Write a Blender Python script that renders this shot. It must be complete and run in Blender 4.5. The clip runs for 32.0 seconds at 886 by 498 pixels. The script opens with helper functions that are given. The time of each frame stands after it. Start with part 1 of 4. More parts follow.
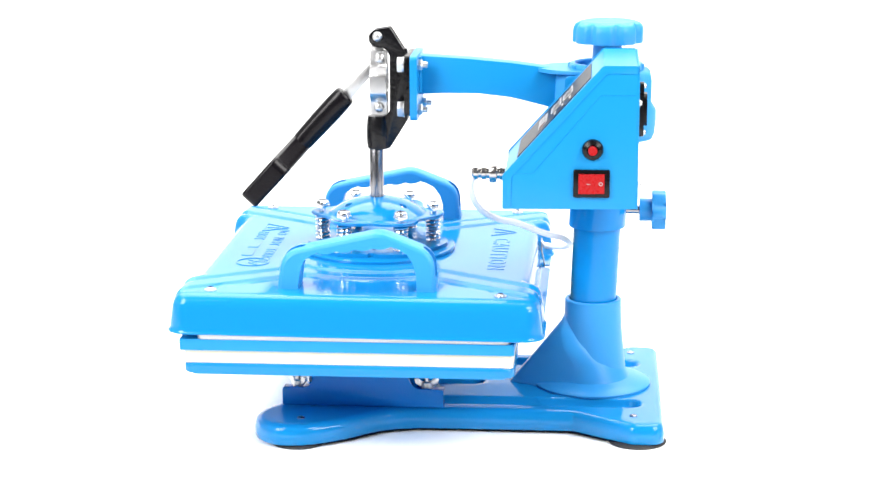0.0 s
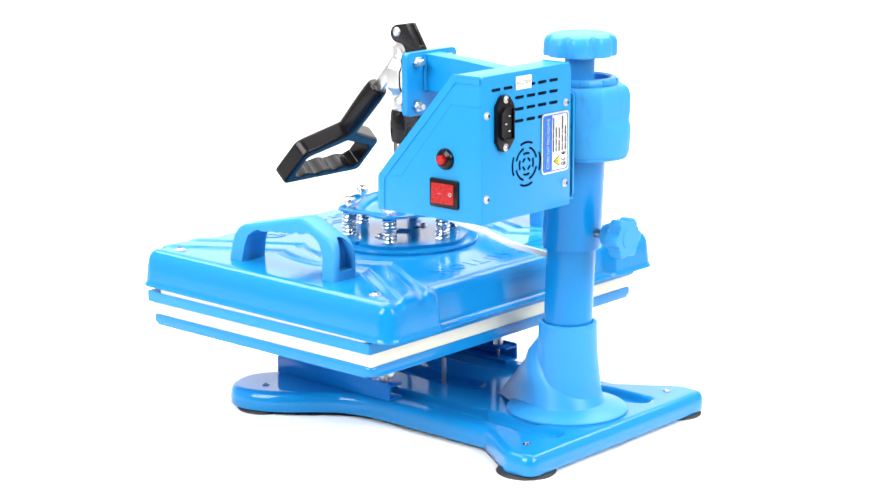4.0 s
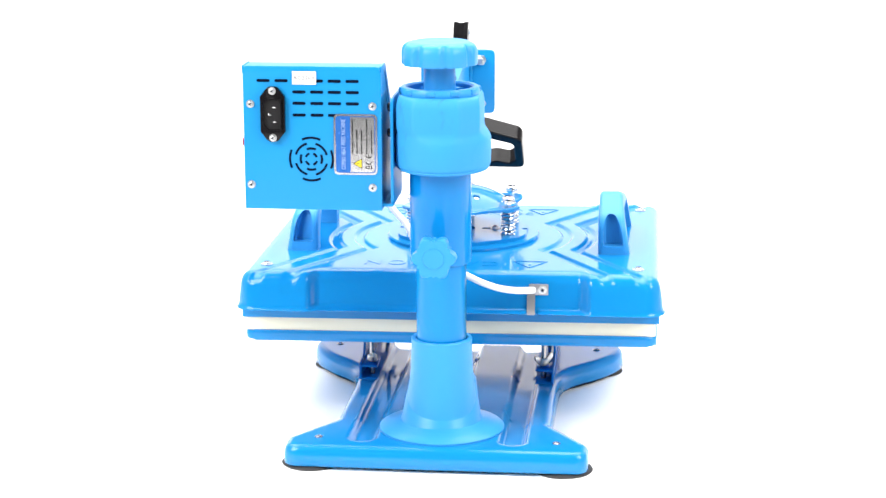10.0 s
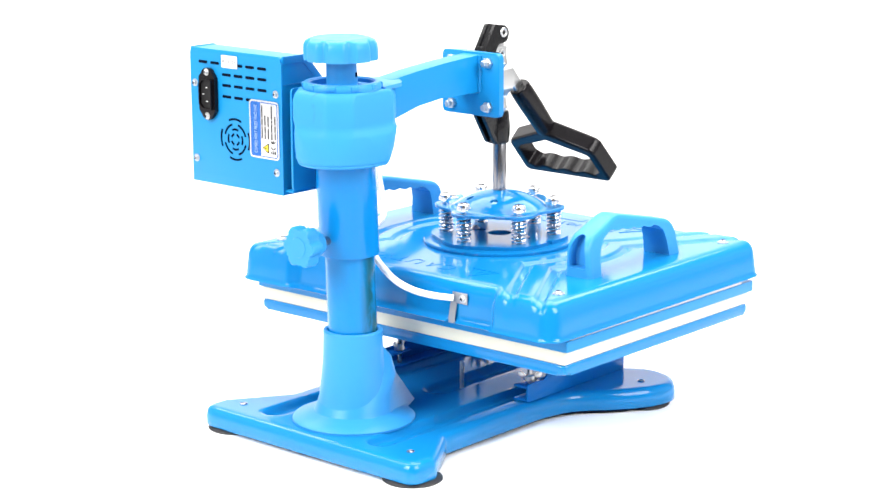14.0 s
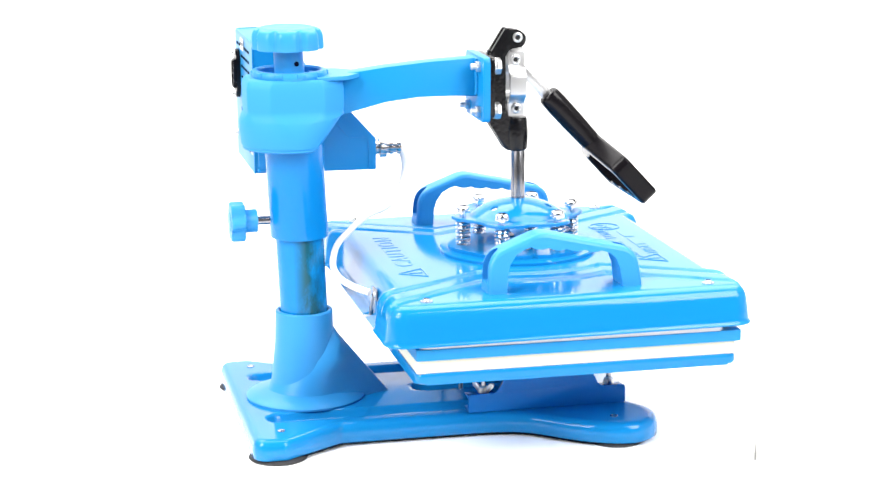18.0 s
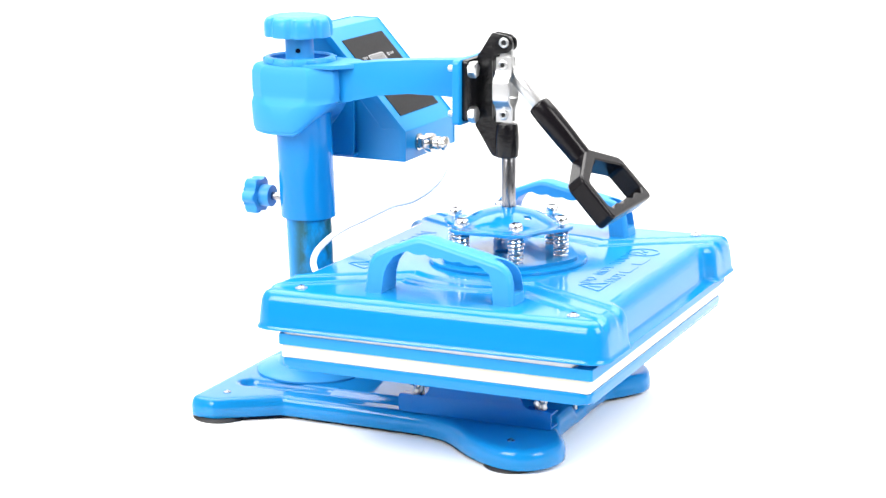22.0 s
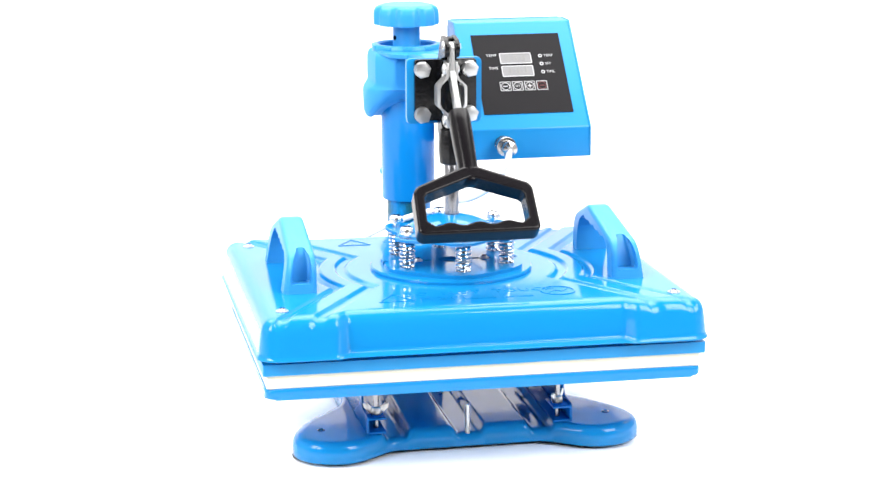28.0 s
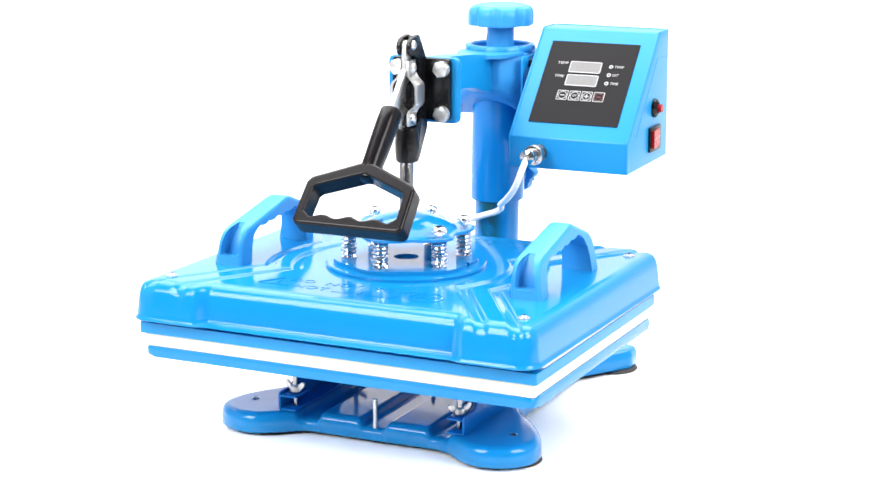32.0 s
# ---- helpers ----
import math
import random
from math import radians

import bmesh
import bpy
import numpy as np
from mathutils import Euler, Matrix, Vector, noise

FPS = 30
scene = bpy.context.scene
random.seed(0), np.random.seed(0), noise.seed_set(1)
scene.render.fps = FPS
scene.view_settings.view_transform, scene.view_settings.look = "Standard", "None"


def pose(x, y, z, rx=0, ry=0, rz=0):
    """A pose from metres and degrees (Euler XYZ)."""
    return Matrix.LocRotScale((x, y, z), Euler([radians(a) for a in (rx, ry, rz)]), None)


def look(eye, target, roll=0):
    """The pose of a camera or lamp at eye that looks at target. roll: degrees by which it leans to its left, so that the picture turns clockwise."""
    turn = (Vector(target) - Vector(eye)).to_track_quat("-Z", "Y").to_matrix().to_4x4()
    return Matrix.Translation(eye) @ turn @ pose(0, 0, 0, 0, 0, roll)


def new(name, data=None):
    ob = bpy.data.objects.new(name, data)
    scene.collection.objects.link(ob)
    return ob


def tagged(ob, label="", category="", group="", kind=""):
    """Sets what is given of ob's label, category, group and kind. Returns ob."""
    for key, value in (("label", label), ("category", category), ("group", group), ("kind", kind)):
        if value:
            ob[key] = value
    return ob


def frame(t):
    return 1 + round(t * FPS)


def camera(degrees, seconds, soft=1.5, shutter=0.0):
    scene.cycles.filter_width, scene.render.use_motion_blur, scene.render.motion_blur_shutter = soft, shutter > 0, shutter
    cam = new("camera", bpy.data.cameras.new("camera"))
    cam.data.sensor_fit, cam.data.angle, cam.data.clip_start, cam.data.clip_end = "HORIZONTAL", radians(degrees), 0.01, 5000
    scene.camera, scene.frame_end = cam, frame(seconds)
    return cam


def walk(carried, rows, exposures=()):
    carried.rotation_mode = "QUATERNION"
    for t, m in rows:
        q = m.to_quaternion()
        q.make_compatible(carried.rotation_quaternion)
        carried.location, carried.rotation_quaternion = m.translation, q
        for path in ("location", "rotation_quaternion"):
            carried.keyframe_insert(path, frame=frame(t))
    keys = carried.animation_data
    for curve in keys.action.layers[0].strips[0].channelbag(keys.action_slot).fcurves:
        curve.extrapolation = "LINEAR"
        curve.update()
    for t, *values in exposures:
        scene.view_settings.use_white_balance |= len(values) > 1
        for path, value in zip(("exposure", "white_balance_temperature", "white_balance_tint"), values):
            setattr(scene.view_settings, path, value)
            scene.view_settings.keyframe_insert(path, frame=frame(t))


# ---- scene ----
cam = camera(24.72, 32.0, soft=1.45)
EYE = (0.0, -1.8641, 0.5840)
VIEW = look(EYE, (-0.00185, -0.8641, 0.5840 - 0.2313), -0.177)
walk(cam, [(0.0, VIEW), (32.0, VIEW)])

# ---- studio light ----
world = bpy.data.worlds.new("studio")
scene.world = world
world.use_nodes = True
world.node_tree.nodes["Background"].inputs[0].default_value = (1.0, 0.99, 0.975, 1)
world.node_tree.nodes["Background"].inputs[1].default_value = 0.76


def softbox(eye, target, sx, sy, watts):
    data = bpy.data.lights.new("softbox", "AREA")
    data.shape, data.size, data.size_y, data.energy = "RECTANGLE", sx, sy, watts
    data.color = (1.0, 0.985, 0.97)
    ob = new("softbox", data)
    ob.matrix_world = look(eye, target)
    return ob


softbox((0.0, 0.75, 2.0), (0, 0.05, 0), 3.2, 2.0, 112)
softbox((-1.50, -1.40, 1.60), (0, 0, 0.2), 1.2, 1.6, 78)
softbox((1.50, -1.40, 1.60), (0, 0, 0.2), 1.2, 1.6, 66)
scene.view_settings.exposure = 0.19


# ---- materials ----
def mat(name, color, rough=0.4, metal=0.0, coat=0.0, vary=0.06, bump=0.02, scale=60.0, spec=0.5, rvary=0.06):
    m = bpy.data.materials.new(name)
    m.use_nodes = True
    nt = m.node_tree
    b = nt.nodes["Principled BSDF"]
    b.inputs["Metallic"].default_value = metal
    b.inputs["Coat Weight"].default_value = coat
    b.inputs["Coat Roughness"].default_value = 0.06
    b.inputs["Specular IOR Level"].default_value = spec
    tc = nt.nodes.new("ShaderNodeTexCoord")
    big = nt.nodes.new("ShaderNodeTexNoise")
    big.inputs["Scale"].default_value, big.inputs["Detail"].default_value = scale * 0.15, 5.0
    fine = nt.nodes.new("ShaderNodeTexNoise")
    fine.inputs["Scale"].default_value, fine.inputs["Detail"].default_value = scale * 6, 3.0
    for n in (big, fine):
        nt.links.new(tc.outputs["Object"], n.inputs["Vector"])
    ramp = nt.nodes.new("ShaderNodeMix")
    ramp.data_type = "RGBA"
    ramp.inputs[6].default_value = (*[c * (1 - vary) for c in color], 1)
    ramp.inputs[7].default_value = (*[min(1.0, c * (1 + vary)) for c in color], 1)
    nt.links.new(big.outputs["Fac"], ramp.inputs[0])
    nt.links.new(ramp.outputs[2], b.inputs["Base Color"])
    rr = nt.nodes.new("ShaderNodeMapRange")
    rr.inputs["To Min"].default_value, rr.inputs["To Max"].default_value = max(0.02, rough - rvary), rough + rvary
    nt.links.new(fine.outputs["Fac"], rr.inputs["Value"])
    nt.links.new(rr.outputs["Result"], b.inputs["Roughness"])
    if bump:
        bn = nt.nodes.new("ShaderNodeBump")
        bn.inputs["Strength"].default_value, bn.inputs["Distance"].default_value = bump, 0.001
        nt.links.new(fine.outputs["Fac"], bn.inputs["Height"])
        nt.links.new(bn.outputs["Normal"], b.inputs["Normal"])
    return m


PAINT = mat("blue_enamel", (0.006, 0.192, 0.48), 0.095, coat=0.0, vary=0.04, bump=0.006, scale=40, spec=0.32, rvary=0.02)
PAINT_PLAIN = mat("blue_powder_coat", (0.004, 0.214, 0.51), 0.34, vary=0.02, bump=0.0, scale=30, spec=0.34, rvary=0.01)
# darker blue than PAINT, used on the slide brackets
DEEP_BLUE = mat("deep_blue_bracket", (0.003, 0.128, 0.43), 0.20, vary=0.06, bump=0.03, scale=30, spec=0.13, rvary=0.03)
PLASTIC = mat("blue_plastic", (0.028, 0.250, 0.57), 0.36, vary=0.04, bump=0.06, scale=80, spec=0.28)
TUBE = mat("blue_tube_paint", (0.003, 0.188, 0.51), 0.13, spec=0.24, vary=0.06, bump=0.02, scale=30)
WORN = mat("worn_blue_tube", (0.004, 0.198, 0.52), 0.18, spec=0.24, vary=0.06, bump=0.03, scale=30)


def stain(m):
    """Brownish rubbed patches on the outer side of the tube."""
    nt = m.node_tree
    b = nt.nodes["Principled BSDF"]
    base = b.inputs["Base Color"].links[0].from_socket
    tc = nt.nodes.new("ShaderNodeTexCoord")
    dot = nt.nodes.new("ShaderNodeVectorMath")
    dot.operation = "DOT_PRODUCT"
    dot.inputs[1].default_value = (-0.6, -0.8, 0.0)
    nt.links.new(tc.outputs["Object"], dot.inputs[0])
    run = nt.nodes.new("ShaderNodeMapping")
    run.inputs["Scale"].default_value = (1.0, 1.0, 0.45)
    nt.links.new(tc.outputs["Object"], run.inputs["Vector"])
    side = nt.nodes.new("ShaderNodeMapRange")
    side.inputs["From Min"].default_value, side.inputs["From Max"].default_value = -0.1030, -0.0930
    nt.links.new(dot.outputs["Value"], side.inputs["Value"])
    sp = nt.nodes.new("ShaderNodeTexNoise")
    sp.inputs["Scale"].default_value, sp.inputs["Detail"].default_value, sp.inputs["Roughness"].default_value = 38.0, 6.0, 0.65
    nt.links.new(run.outputs["Vector"], sp.inputs["Vector"])
    cut = nt.nodes.new("ShaderNodeMapRange")
    cut.inputs["From Min"].default_value, cut.inputs["From Max"].default_value = 0.38, 0.55
    nt.links.new(sp.outputs["Fac"], cut.inputs["Value"])
    mul = nt.nodes.new("ShaderNodeMath")
    mul.operation = "MULTIPLY"
    nt.links.new(side.outputs[0], mul.inputs[0])
    nt.links.new(cut.outputs[0], mul.inputs[1])
    mix = nt.nodes.new("ShaderNodeMix")
    mix.data_type = "RGBA"
    mix.inputs[7].default_value = (0.010, 0.082, 0.115, 1)
    nt.links.new(mul.outputs[0], mix.inputs[0])
    nt.links.new(base, mix.inputs[6])
    nt.links.new(mix.outputs[2], b.inputs["Base Color"])


stain(WORN)
SCUFFED = mat("scuffed_blue_plastic", (0.028, 0.255, 0.58), 0.55, vary=0.04, bump=0.06, scale=80, spec=0.24)


def scuff(m):
    """Sparse dark rub marks."""
    nt = m.node_tree
    b = nt.nodes["Principled BSDF"]
    base = b.inputs["Base Color"].links[0].from_socket
    tc = nt.nodes.new("ShaderNodeTexCoord")
    run = nt.nodes.new("ShaderNodeMapping")
    run.inputs["Scale"].default_value = (1.0, 1.0, 0.4)
    nt.links.new(tc.outputs["Object"], run.inputs["Vector"])
    factors = []
    for scale, low, high in ((26.0, 0.60, 0.72), (210.0, 0.50, 0.66)):
        sp = nt.nodes.new("ShaderNodeTexNoise")
        sp.inputs["Scale"].default_value, sp.inputs["Detail"].default_value = scale, 4.0
        nt.links.new(run.outputs["Vector"], sp.inputs["Vector"])
        cut = nt.nodes.new("ShaderNodeMapRange")
        cut.inputs["From Min"].default_value, cut.inputs["From Max"].default_value, cut.inputs["To Max"].default_value = low, high, 0.85
        nt.links.new(sp.outputs["Fac"], cut.inputs["Value"])
        factors.append(cut.outputs[0])
    mul = nt.nodes.new("ShaderNodeMath")
    mul.operation = "MULTIPLY"
    nt.links.new(factors[0], mul.inputs[0])
    nt.links.new(factors[1], mul.inputs[1])
    mix = nt.nodes.new("ShaderNodeMix")
    mix.data_type = "RGBA"
    mix.inputs[7].default_value = (0.03, 0.07, 0.16, 1)
    nt.links.new(mul.outputs[0], mix.inputs[0])
    nt.links.new(base, mix.inputs[6])
    nt.links.new(mix.outputs[2], b.inputs["Base Color"])


scuff(SCUFFED)
BLACK = mat("black_plastic", (0.0050, 0.0042, 0.0055), 0.22, vary=0.1, bump=0.04, scale=90, spec=0.21)
CAST = mat("black_cast_enamel", (0.004, 0.004, 0.005), 0.24, spec=0.35, vary=0.2, bump=0.35, scale=45)
RUBBER = mat("black_rubber", (0.018, 0.018, 0.019), 0.6, vary=0.15, bump=0.1, scale=60)
CHROME = mat("chrome", (0.84, 0.845, 0.86), 0.17, metal=1.0, vary=0.03, bump=0.0)
STEEL = mat("zinc_steel", (0.60, 0.605, 0.61), 0.36, metal=1.0, vary=0.1, bump=0.06, scale=70)
NICKEL = mat("nickel_plate", (0.50, 0.485, 0.47), 0.22, metal=1.0, vary=0.1, bump=0.03, scale=70)
ROD = mat("polished_steel", (0.32, 0.32, 0.34), 0.24, metal=1.0, vary=0.05, bump=0.01)
PAD = mat("white_silicone", (0.72, 0.69, 0.55), 0.6, vary=0.03, bump=0.08, scale=40)
STRAP = mat("dull_zinc_strap", (0.36, 0.36, 0.37), 0.42, metal=0.85, vary=0.12, bump=0.05, scale=70)
SHEET = mat("grey_insulation", (0.52, 0.53, 0.54), 0.35, metal=0.4, vary=0.06, bump=0.05)
CABLE = mat("white_cable", (0.86, 0.86, 0.86), 0.35, vary=0.03, bump=0.02)
RED = mat("red_plastic", (0.33, 0.004, 0.006), 0.28, spec=0.3, vary=0.05, bump=0.02)
PANEL = mat("black_film", (0.008, 0.0075, 0.009), 0.36, vary=0.08, bump=0.02, spec=0.13)
WINDOW = mat("grey_display", (0.17, 0.17, 0.175), 0.5, vary=0.05, bump=0.0)
DIGIT = mat("faint_digit", (0.185, 0.183, 0.18), 0.5, vary=0.03, bump=0.0)
PRINT = mat("white_print", (0.42, 0.42, 0.43), 0.45, vary=0.02, bump=0.0)
PAPER = mat("white_label", (0.70, 0.70, 0.70), 0.4, vary=0.03, bump=0.01)
FOIL = mat("silver_foil_label", (0.74, 0.74, 0.75), 0.12, metal=0.92, vary=0.04, bump=0.02)
PALE_PRINT = mat("pale_blue_print", (0.36, 0.50, 0.76), 0.3, metal=0.4, vary=0.02, bump=0.0)
NAVY = mat("blue_print", (0.03, 0.15, 0.52), 0.25, metal=0.5, vary=0.03, bump=0.0)
INK = mat("dark_print", (0.012, 0.012, 0.013), 0.5, spec=0.2, vary=0.03, bump=0.0)
YELLOW = mat("yellow_print", (0.75, 0.62, 0.03), 0.4, vary=0.03, bump=0.0)
# near-black colour stands in for shade in slots, holes and beneath the base
RECESS_SHADE = mat("recess_shade", (0.002, 0.005, 0.016), 0.9, vary=0.1, bump=0.0, spec=0.05)
GREY_PRINT = mat("grey_print", (0.16, 0.16, 0.18), 0.5, vary=0.03, bump=0.0)
DULL_RED = mat("dull_red_print", (0.11, 0.016, 0.016), 0.5, vary=0.03, bump=0.0)
SURROUND = mat("dark_surround", (0.05, 0.05, 0.052), 0.8, vary=0.04, bump=0.05, scale=6)
TORN = mat("bare_grey_board", (0.16, 0.16, 0.155), 0.6, vary=0.25, bump=0.2, scale=80)
TABLE = mat("white_turntable", (0.96, 0.945, 0.925), 0.6, vary=0.006, bump=0.01, scale=8)
STUDIO = mat("white_sweep", (0.66, 0.66, 0.66), 0.7, vary=0.006, bump=0.01, scale=8)

# ---- mesh helpers ----
OFF = Matrix.Translation((-0.009, 0.0, -0.008))
HEAD = OFF @ Matrix.Translation((0, 0, 0.12)) @ Matrix.Rotation(radians(0.32), 4, "Y") @ Matrix.Translation((0, 0, -0.12))

CAP = OFF @ Matrix.Translation((-0.0011, -0.067, 0.1197)) @ Matrix.Rotation(radians(-0.38), 4, "X") @ Matrix.Rotation(radians(0.32), 4, "Y") @ Matrix.Translation((0, 0.067, -0.12))


def link(name, bm, material, parent, label="", xf=OFF, angle=32.0):
    me = bpy.data.meshes.new(name)
    bm.transform(xf)
    bmesh.ops.recalc_face_normals(bm, faces=bm.faces)
    bm.to_mesh(me)
    bm.free()
    me.polygons.foreach_set("use_smooth", [True] * len(me.polygons))
    me.set_sharp_from_angle(angle=radians(angle))
    me.materials.append(material)
    ob = new(name, me)
    ob.parent = parent
    if label:
        tagged(ob, label)
    return ob


def part(name, bm, material, parent, label="", xf=OFF, angle=32.0):
    return link(name, bm, material, parent, label, xf, angle)


def bevel(bm, w, seg=2, limit=25.0):
    es = [e for e in bm.edges if len(e.link_faces) == 2 and e.calc_face_angle(0) > radians(limit)]
    if w > 0 and es:
        bmesh.ops.bevel(bm, geom=es, offset=w, segments=seg, profile=0.5, affect="EDGES", clamp_overlap=True)
    return bm


def rbox(x0, x1, y0, y1, z0, z1, w=0.001, seg=2):
    bm = bmesh.new()
    bmesh.ops.create_cube(bm, size=1.0)
    bm.transform(Matrix.Translation(((x0 + x1) / 2, (y0 + y1) / 2, (z0 + z1) / 2)) @ Matrix.Diagonal((x1 - x0, y1 - y0, z1 - z0, 1)))
    return bevel(bm, w, seg)


AX = {"x": lambda u, v, w: (w, u, v), "y": lambda u, v, w: (u, w, v), "z": lambda u, v, w: (u, v, w)}


def prism(pts, axis, a, b, w=0.0, seg=2, rim="both"):
    """A flat outline pulled along an axis from a to b; w bevels the rims."""
    bm = bmesh.new()
    f = AX[axis]
    lo = [bm.verts.new(f(u, v, a)) for u, v in pts]
    hi = [bm.verts.new(f(u, v, b)) for u, v in pts]
    n = len(pts)
    for i in range(n):
        bm.faces.new((lo[i], lo[(i + 1) % n], hi[(i + 1) % n], hi[i]))
    f0, f1 = bm.faces.new(lo[::-1]), bm.faces.new(hi)
    if w > 0:
        es = (list(f0.edges) if rim != "b" else []) + (list(f1.edges) if rim != "a" else [])
        bmesh.ops.bevel(bm, geom=es, offset=w, segments=seg, profile=0.5, affect="EDGES", clamp_overlap=True)
    return bm


def roundpoly(pts, r, n=5):
    """The outline with rounded corners; r is one radius or a list."""
    out = []
    k = len(pts)
    for i in range(k):
        p, a, b = Vector(pts[i]), Vector(pts[i - 1]), Vector(pts[(i + 1) % k])
        rr = r[i] if isinstance(r, (list, tuple)) else r
        da, db = (a - p), (b - p)
        ang = da.angle(db)
        if rr <= 0 or ang > 3.1:
            out.append(tuple(p))
            continue
        t = min(rr / math.tan(ang / 2), da.length * 0.49, db.length * 0.49)
        s, e = p + da.normalized() * t, p + db.normalized() * t
        for j in range(n + 1):
            q = j / n
            out.append(tuple(s * (1 - q) ** 2 + p * 2 * q * (1 - q) + e * q * q))
    return out


def circle(cx, cy, r, n=32, start=0.0):
    return [(cx + r * math.cos(start + 2 * math.pi * i / n), cy + r * math.sin(start + 2 * math.pi * i / n)) for i in range(n)]


def lathe(profile, m=None, seg=32):
    """(radius, height) pairs turned about z, then placed by m."""
    bm = bmesh.new()
    rings = []
    for r, z in profile:
        if r < 1e-6:
            rings.append([bm.verts.new((0, 0, z))])
        else:
            rings.append([bm.verts.new((r * math.cos(2 * math.pi * i / seg), r * math.sin(2 * math.pi * i / seg), z)) for i in range(seg)])
    for a, b in zip(rings, rings[1:]):
        for i in range(seg):
            j = (i + 1) % seg
            if len(a) == 1 and len(b) > 1:
                bm.faces.new((a[0], b[i], b[j]))
            elif len(b) == 1 and len(a) > 1:
                bm.faces.new((a[i], a[j], b[0]))
            elif len(a) > 1:
                bm.faces.new((a[i], a[j], b[j], b[i]))
    for ring, flip in ((rings[0], True), (rings[-1], False)):
        if len(ring) > 1:
            bm.faces.new(ring[::-1] if flip else ring)
    if m is not None:
        bm.transform(m)
    return bm


def at(x, y, z, toward="z"):
    turn = {"z": (0, 0, 0), "-z": (180, 0, 0), "y": (-90, 0, 0), "-y": (90, 0, 0), "x": (0, 90, 0), "-x": (0, -90, 0)}[toward]
    return pose(x, y, z, *turn)


def loft(rings, closed=True):
    bm = bmesh.new()
    vs = [[bm.verts.new(p) for p in ring] for ring in rings]
    n = len(rings[0])
    for a, b in zip(vs, vs[1:]):
        for i in range(n):
            bm.faces.new((a[i], a[(i + 1) % n], b[(i + 1) % n], b[i]))
    if closed:
        bm.faces.new(vs[0][::-1])
        bm.faces.new(vs[-1])
    return bm


def smooth_path(pts, per=10):
    pts = [Vector(p) for p in pts]
    ext = [pts[0] * 2 - pts[1], *pts, pts[-1] * 2 - pts[-2]]
    out = []
    for i in range(1, len(ext) - 2):
        p0, p1, p2, p3 = ext[i - 1:i + 3]
        for j in range(per):
            t = j / per
            out.append(0.5 * ((2 * p1) + (p2 - p0) * t + (2 * p0 - 5 * p1 + 4 * p2 - p3) * t * t + (3 * p1 - p0 - 3 * p2 + p3) * t ** 3))
    out.append(pts[-1])
    return out


def tube(pts, r, seg=10):
    pts = [Vector(p) for p in pts]
    up = Vector((0, 0, 1))
    rings = []
    prev = None
    for i, p in enumerate(pts):
        d = (pts[min(i + 1, len(pts) - 1)] - pts[max(i - 1, 0)]).normalized()
        if prev is None:
            prev = d.orthogonal().normalized()
        side = (prev - d * prev.dot(d)).normalized()
        prev = side
        nrm = d.cross(side)
        rings.append([p + (side * math.cos(2 * math.pi * k / seg) + nrm * math.sin(2 * math.pi * k / seg)) * r for k in range(seg)])
    return loft(rings)


def join(bm, *others):
    for o in others:
        me = bpy.data.meshes.new("tmp")
        o.to_mesh(me)
        o.free()
        bm.from_mesh(me)
        bpy.data.meshes.remove(me)
    return bm


def resample(pts, n):
    p = np.array(pts + [pts[0]], float)
    s = np.r_[0, np.cumsum(np.linalg.norm(np.diff(p, axis=0), axis=1))]
    t = np.linspace(0, s[-1], n, endpoint=False)
    return np.stack([np.interp(t, s, p[:, 0]), np.interp(t, s, p[:, 1])], 1)


def pressed(outline, centre, zb, profile, height, n=720, rings=70):
    """A pressed shell: side walls after the profile (inset, share of height), then a top after the function height(x, y)."""
    drawn = callable(outline)
    o = outline(0.0) if drawn else resample(outline, n)
    n = len(o)
    d = np.roll(o, -1, 0) - np.roll(o, 1, 0)
    d /= np.linalg.norm(d, axis=1, keepdims=True)
    inward = np.stack([-d[:, 1], d[:, 0]], 1)
    if np.sum((np.array(centre) - o) * inward) < 0:
        inward = -inward
    layers = []
    for inset, share in profile:
        q = outline(inset) if drawn else o + inward * inset
        layers.append(np.c_[q, zb + (height(q[:, 0], q[:, 1]) - zb) * share])
    last = layers[-1][:, :2]
    for k in range(1, rings):
        q = last + (np.array(centre) - last) * (k / rings)
        layers.append(np.c_[q, height(q[:, 0], q[:, 1])])
    verts = np.concatenate(layers).tolist()
    c = np.array([centre], float)
    verts.append([centre[0], centre[1], float(height(c[:, 0], c[:, 1])[0])])
    faces = []
    for k in range(len(layers) - 1):
        a, b = k * n, (k + 1) * n
        faces += [(a + i, a + (i + 1) % n, b + (i + 1) % n, b + i) for i in range(n)]
    a = (len(layers) - 1) * n
    faces += [(a + i, a + (i + 1) % n, len(verts) - 1) for i in range(n)]
    faces.append(tuple(range(n))[::-1])
    me = bpy.data.meshes.new("tmp")
    me.from_pydata(verts, [], faces)
    bm = bmesh.new()
    bm.from_mesh(me)
    bpy.data.meshes.remove(me)
    return bm


def step(d, w):
    """Smooth 1 inside (d < 0) to 0 outside over the width w."""
    t = np.clip(0.5 - d / w, 0, 1)
    return t * t * (3 - 2 * t)


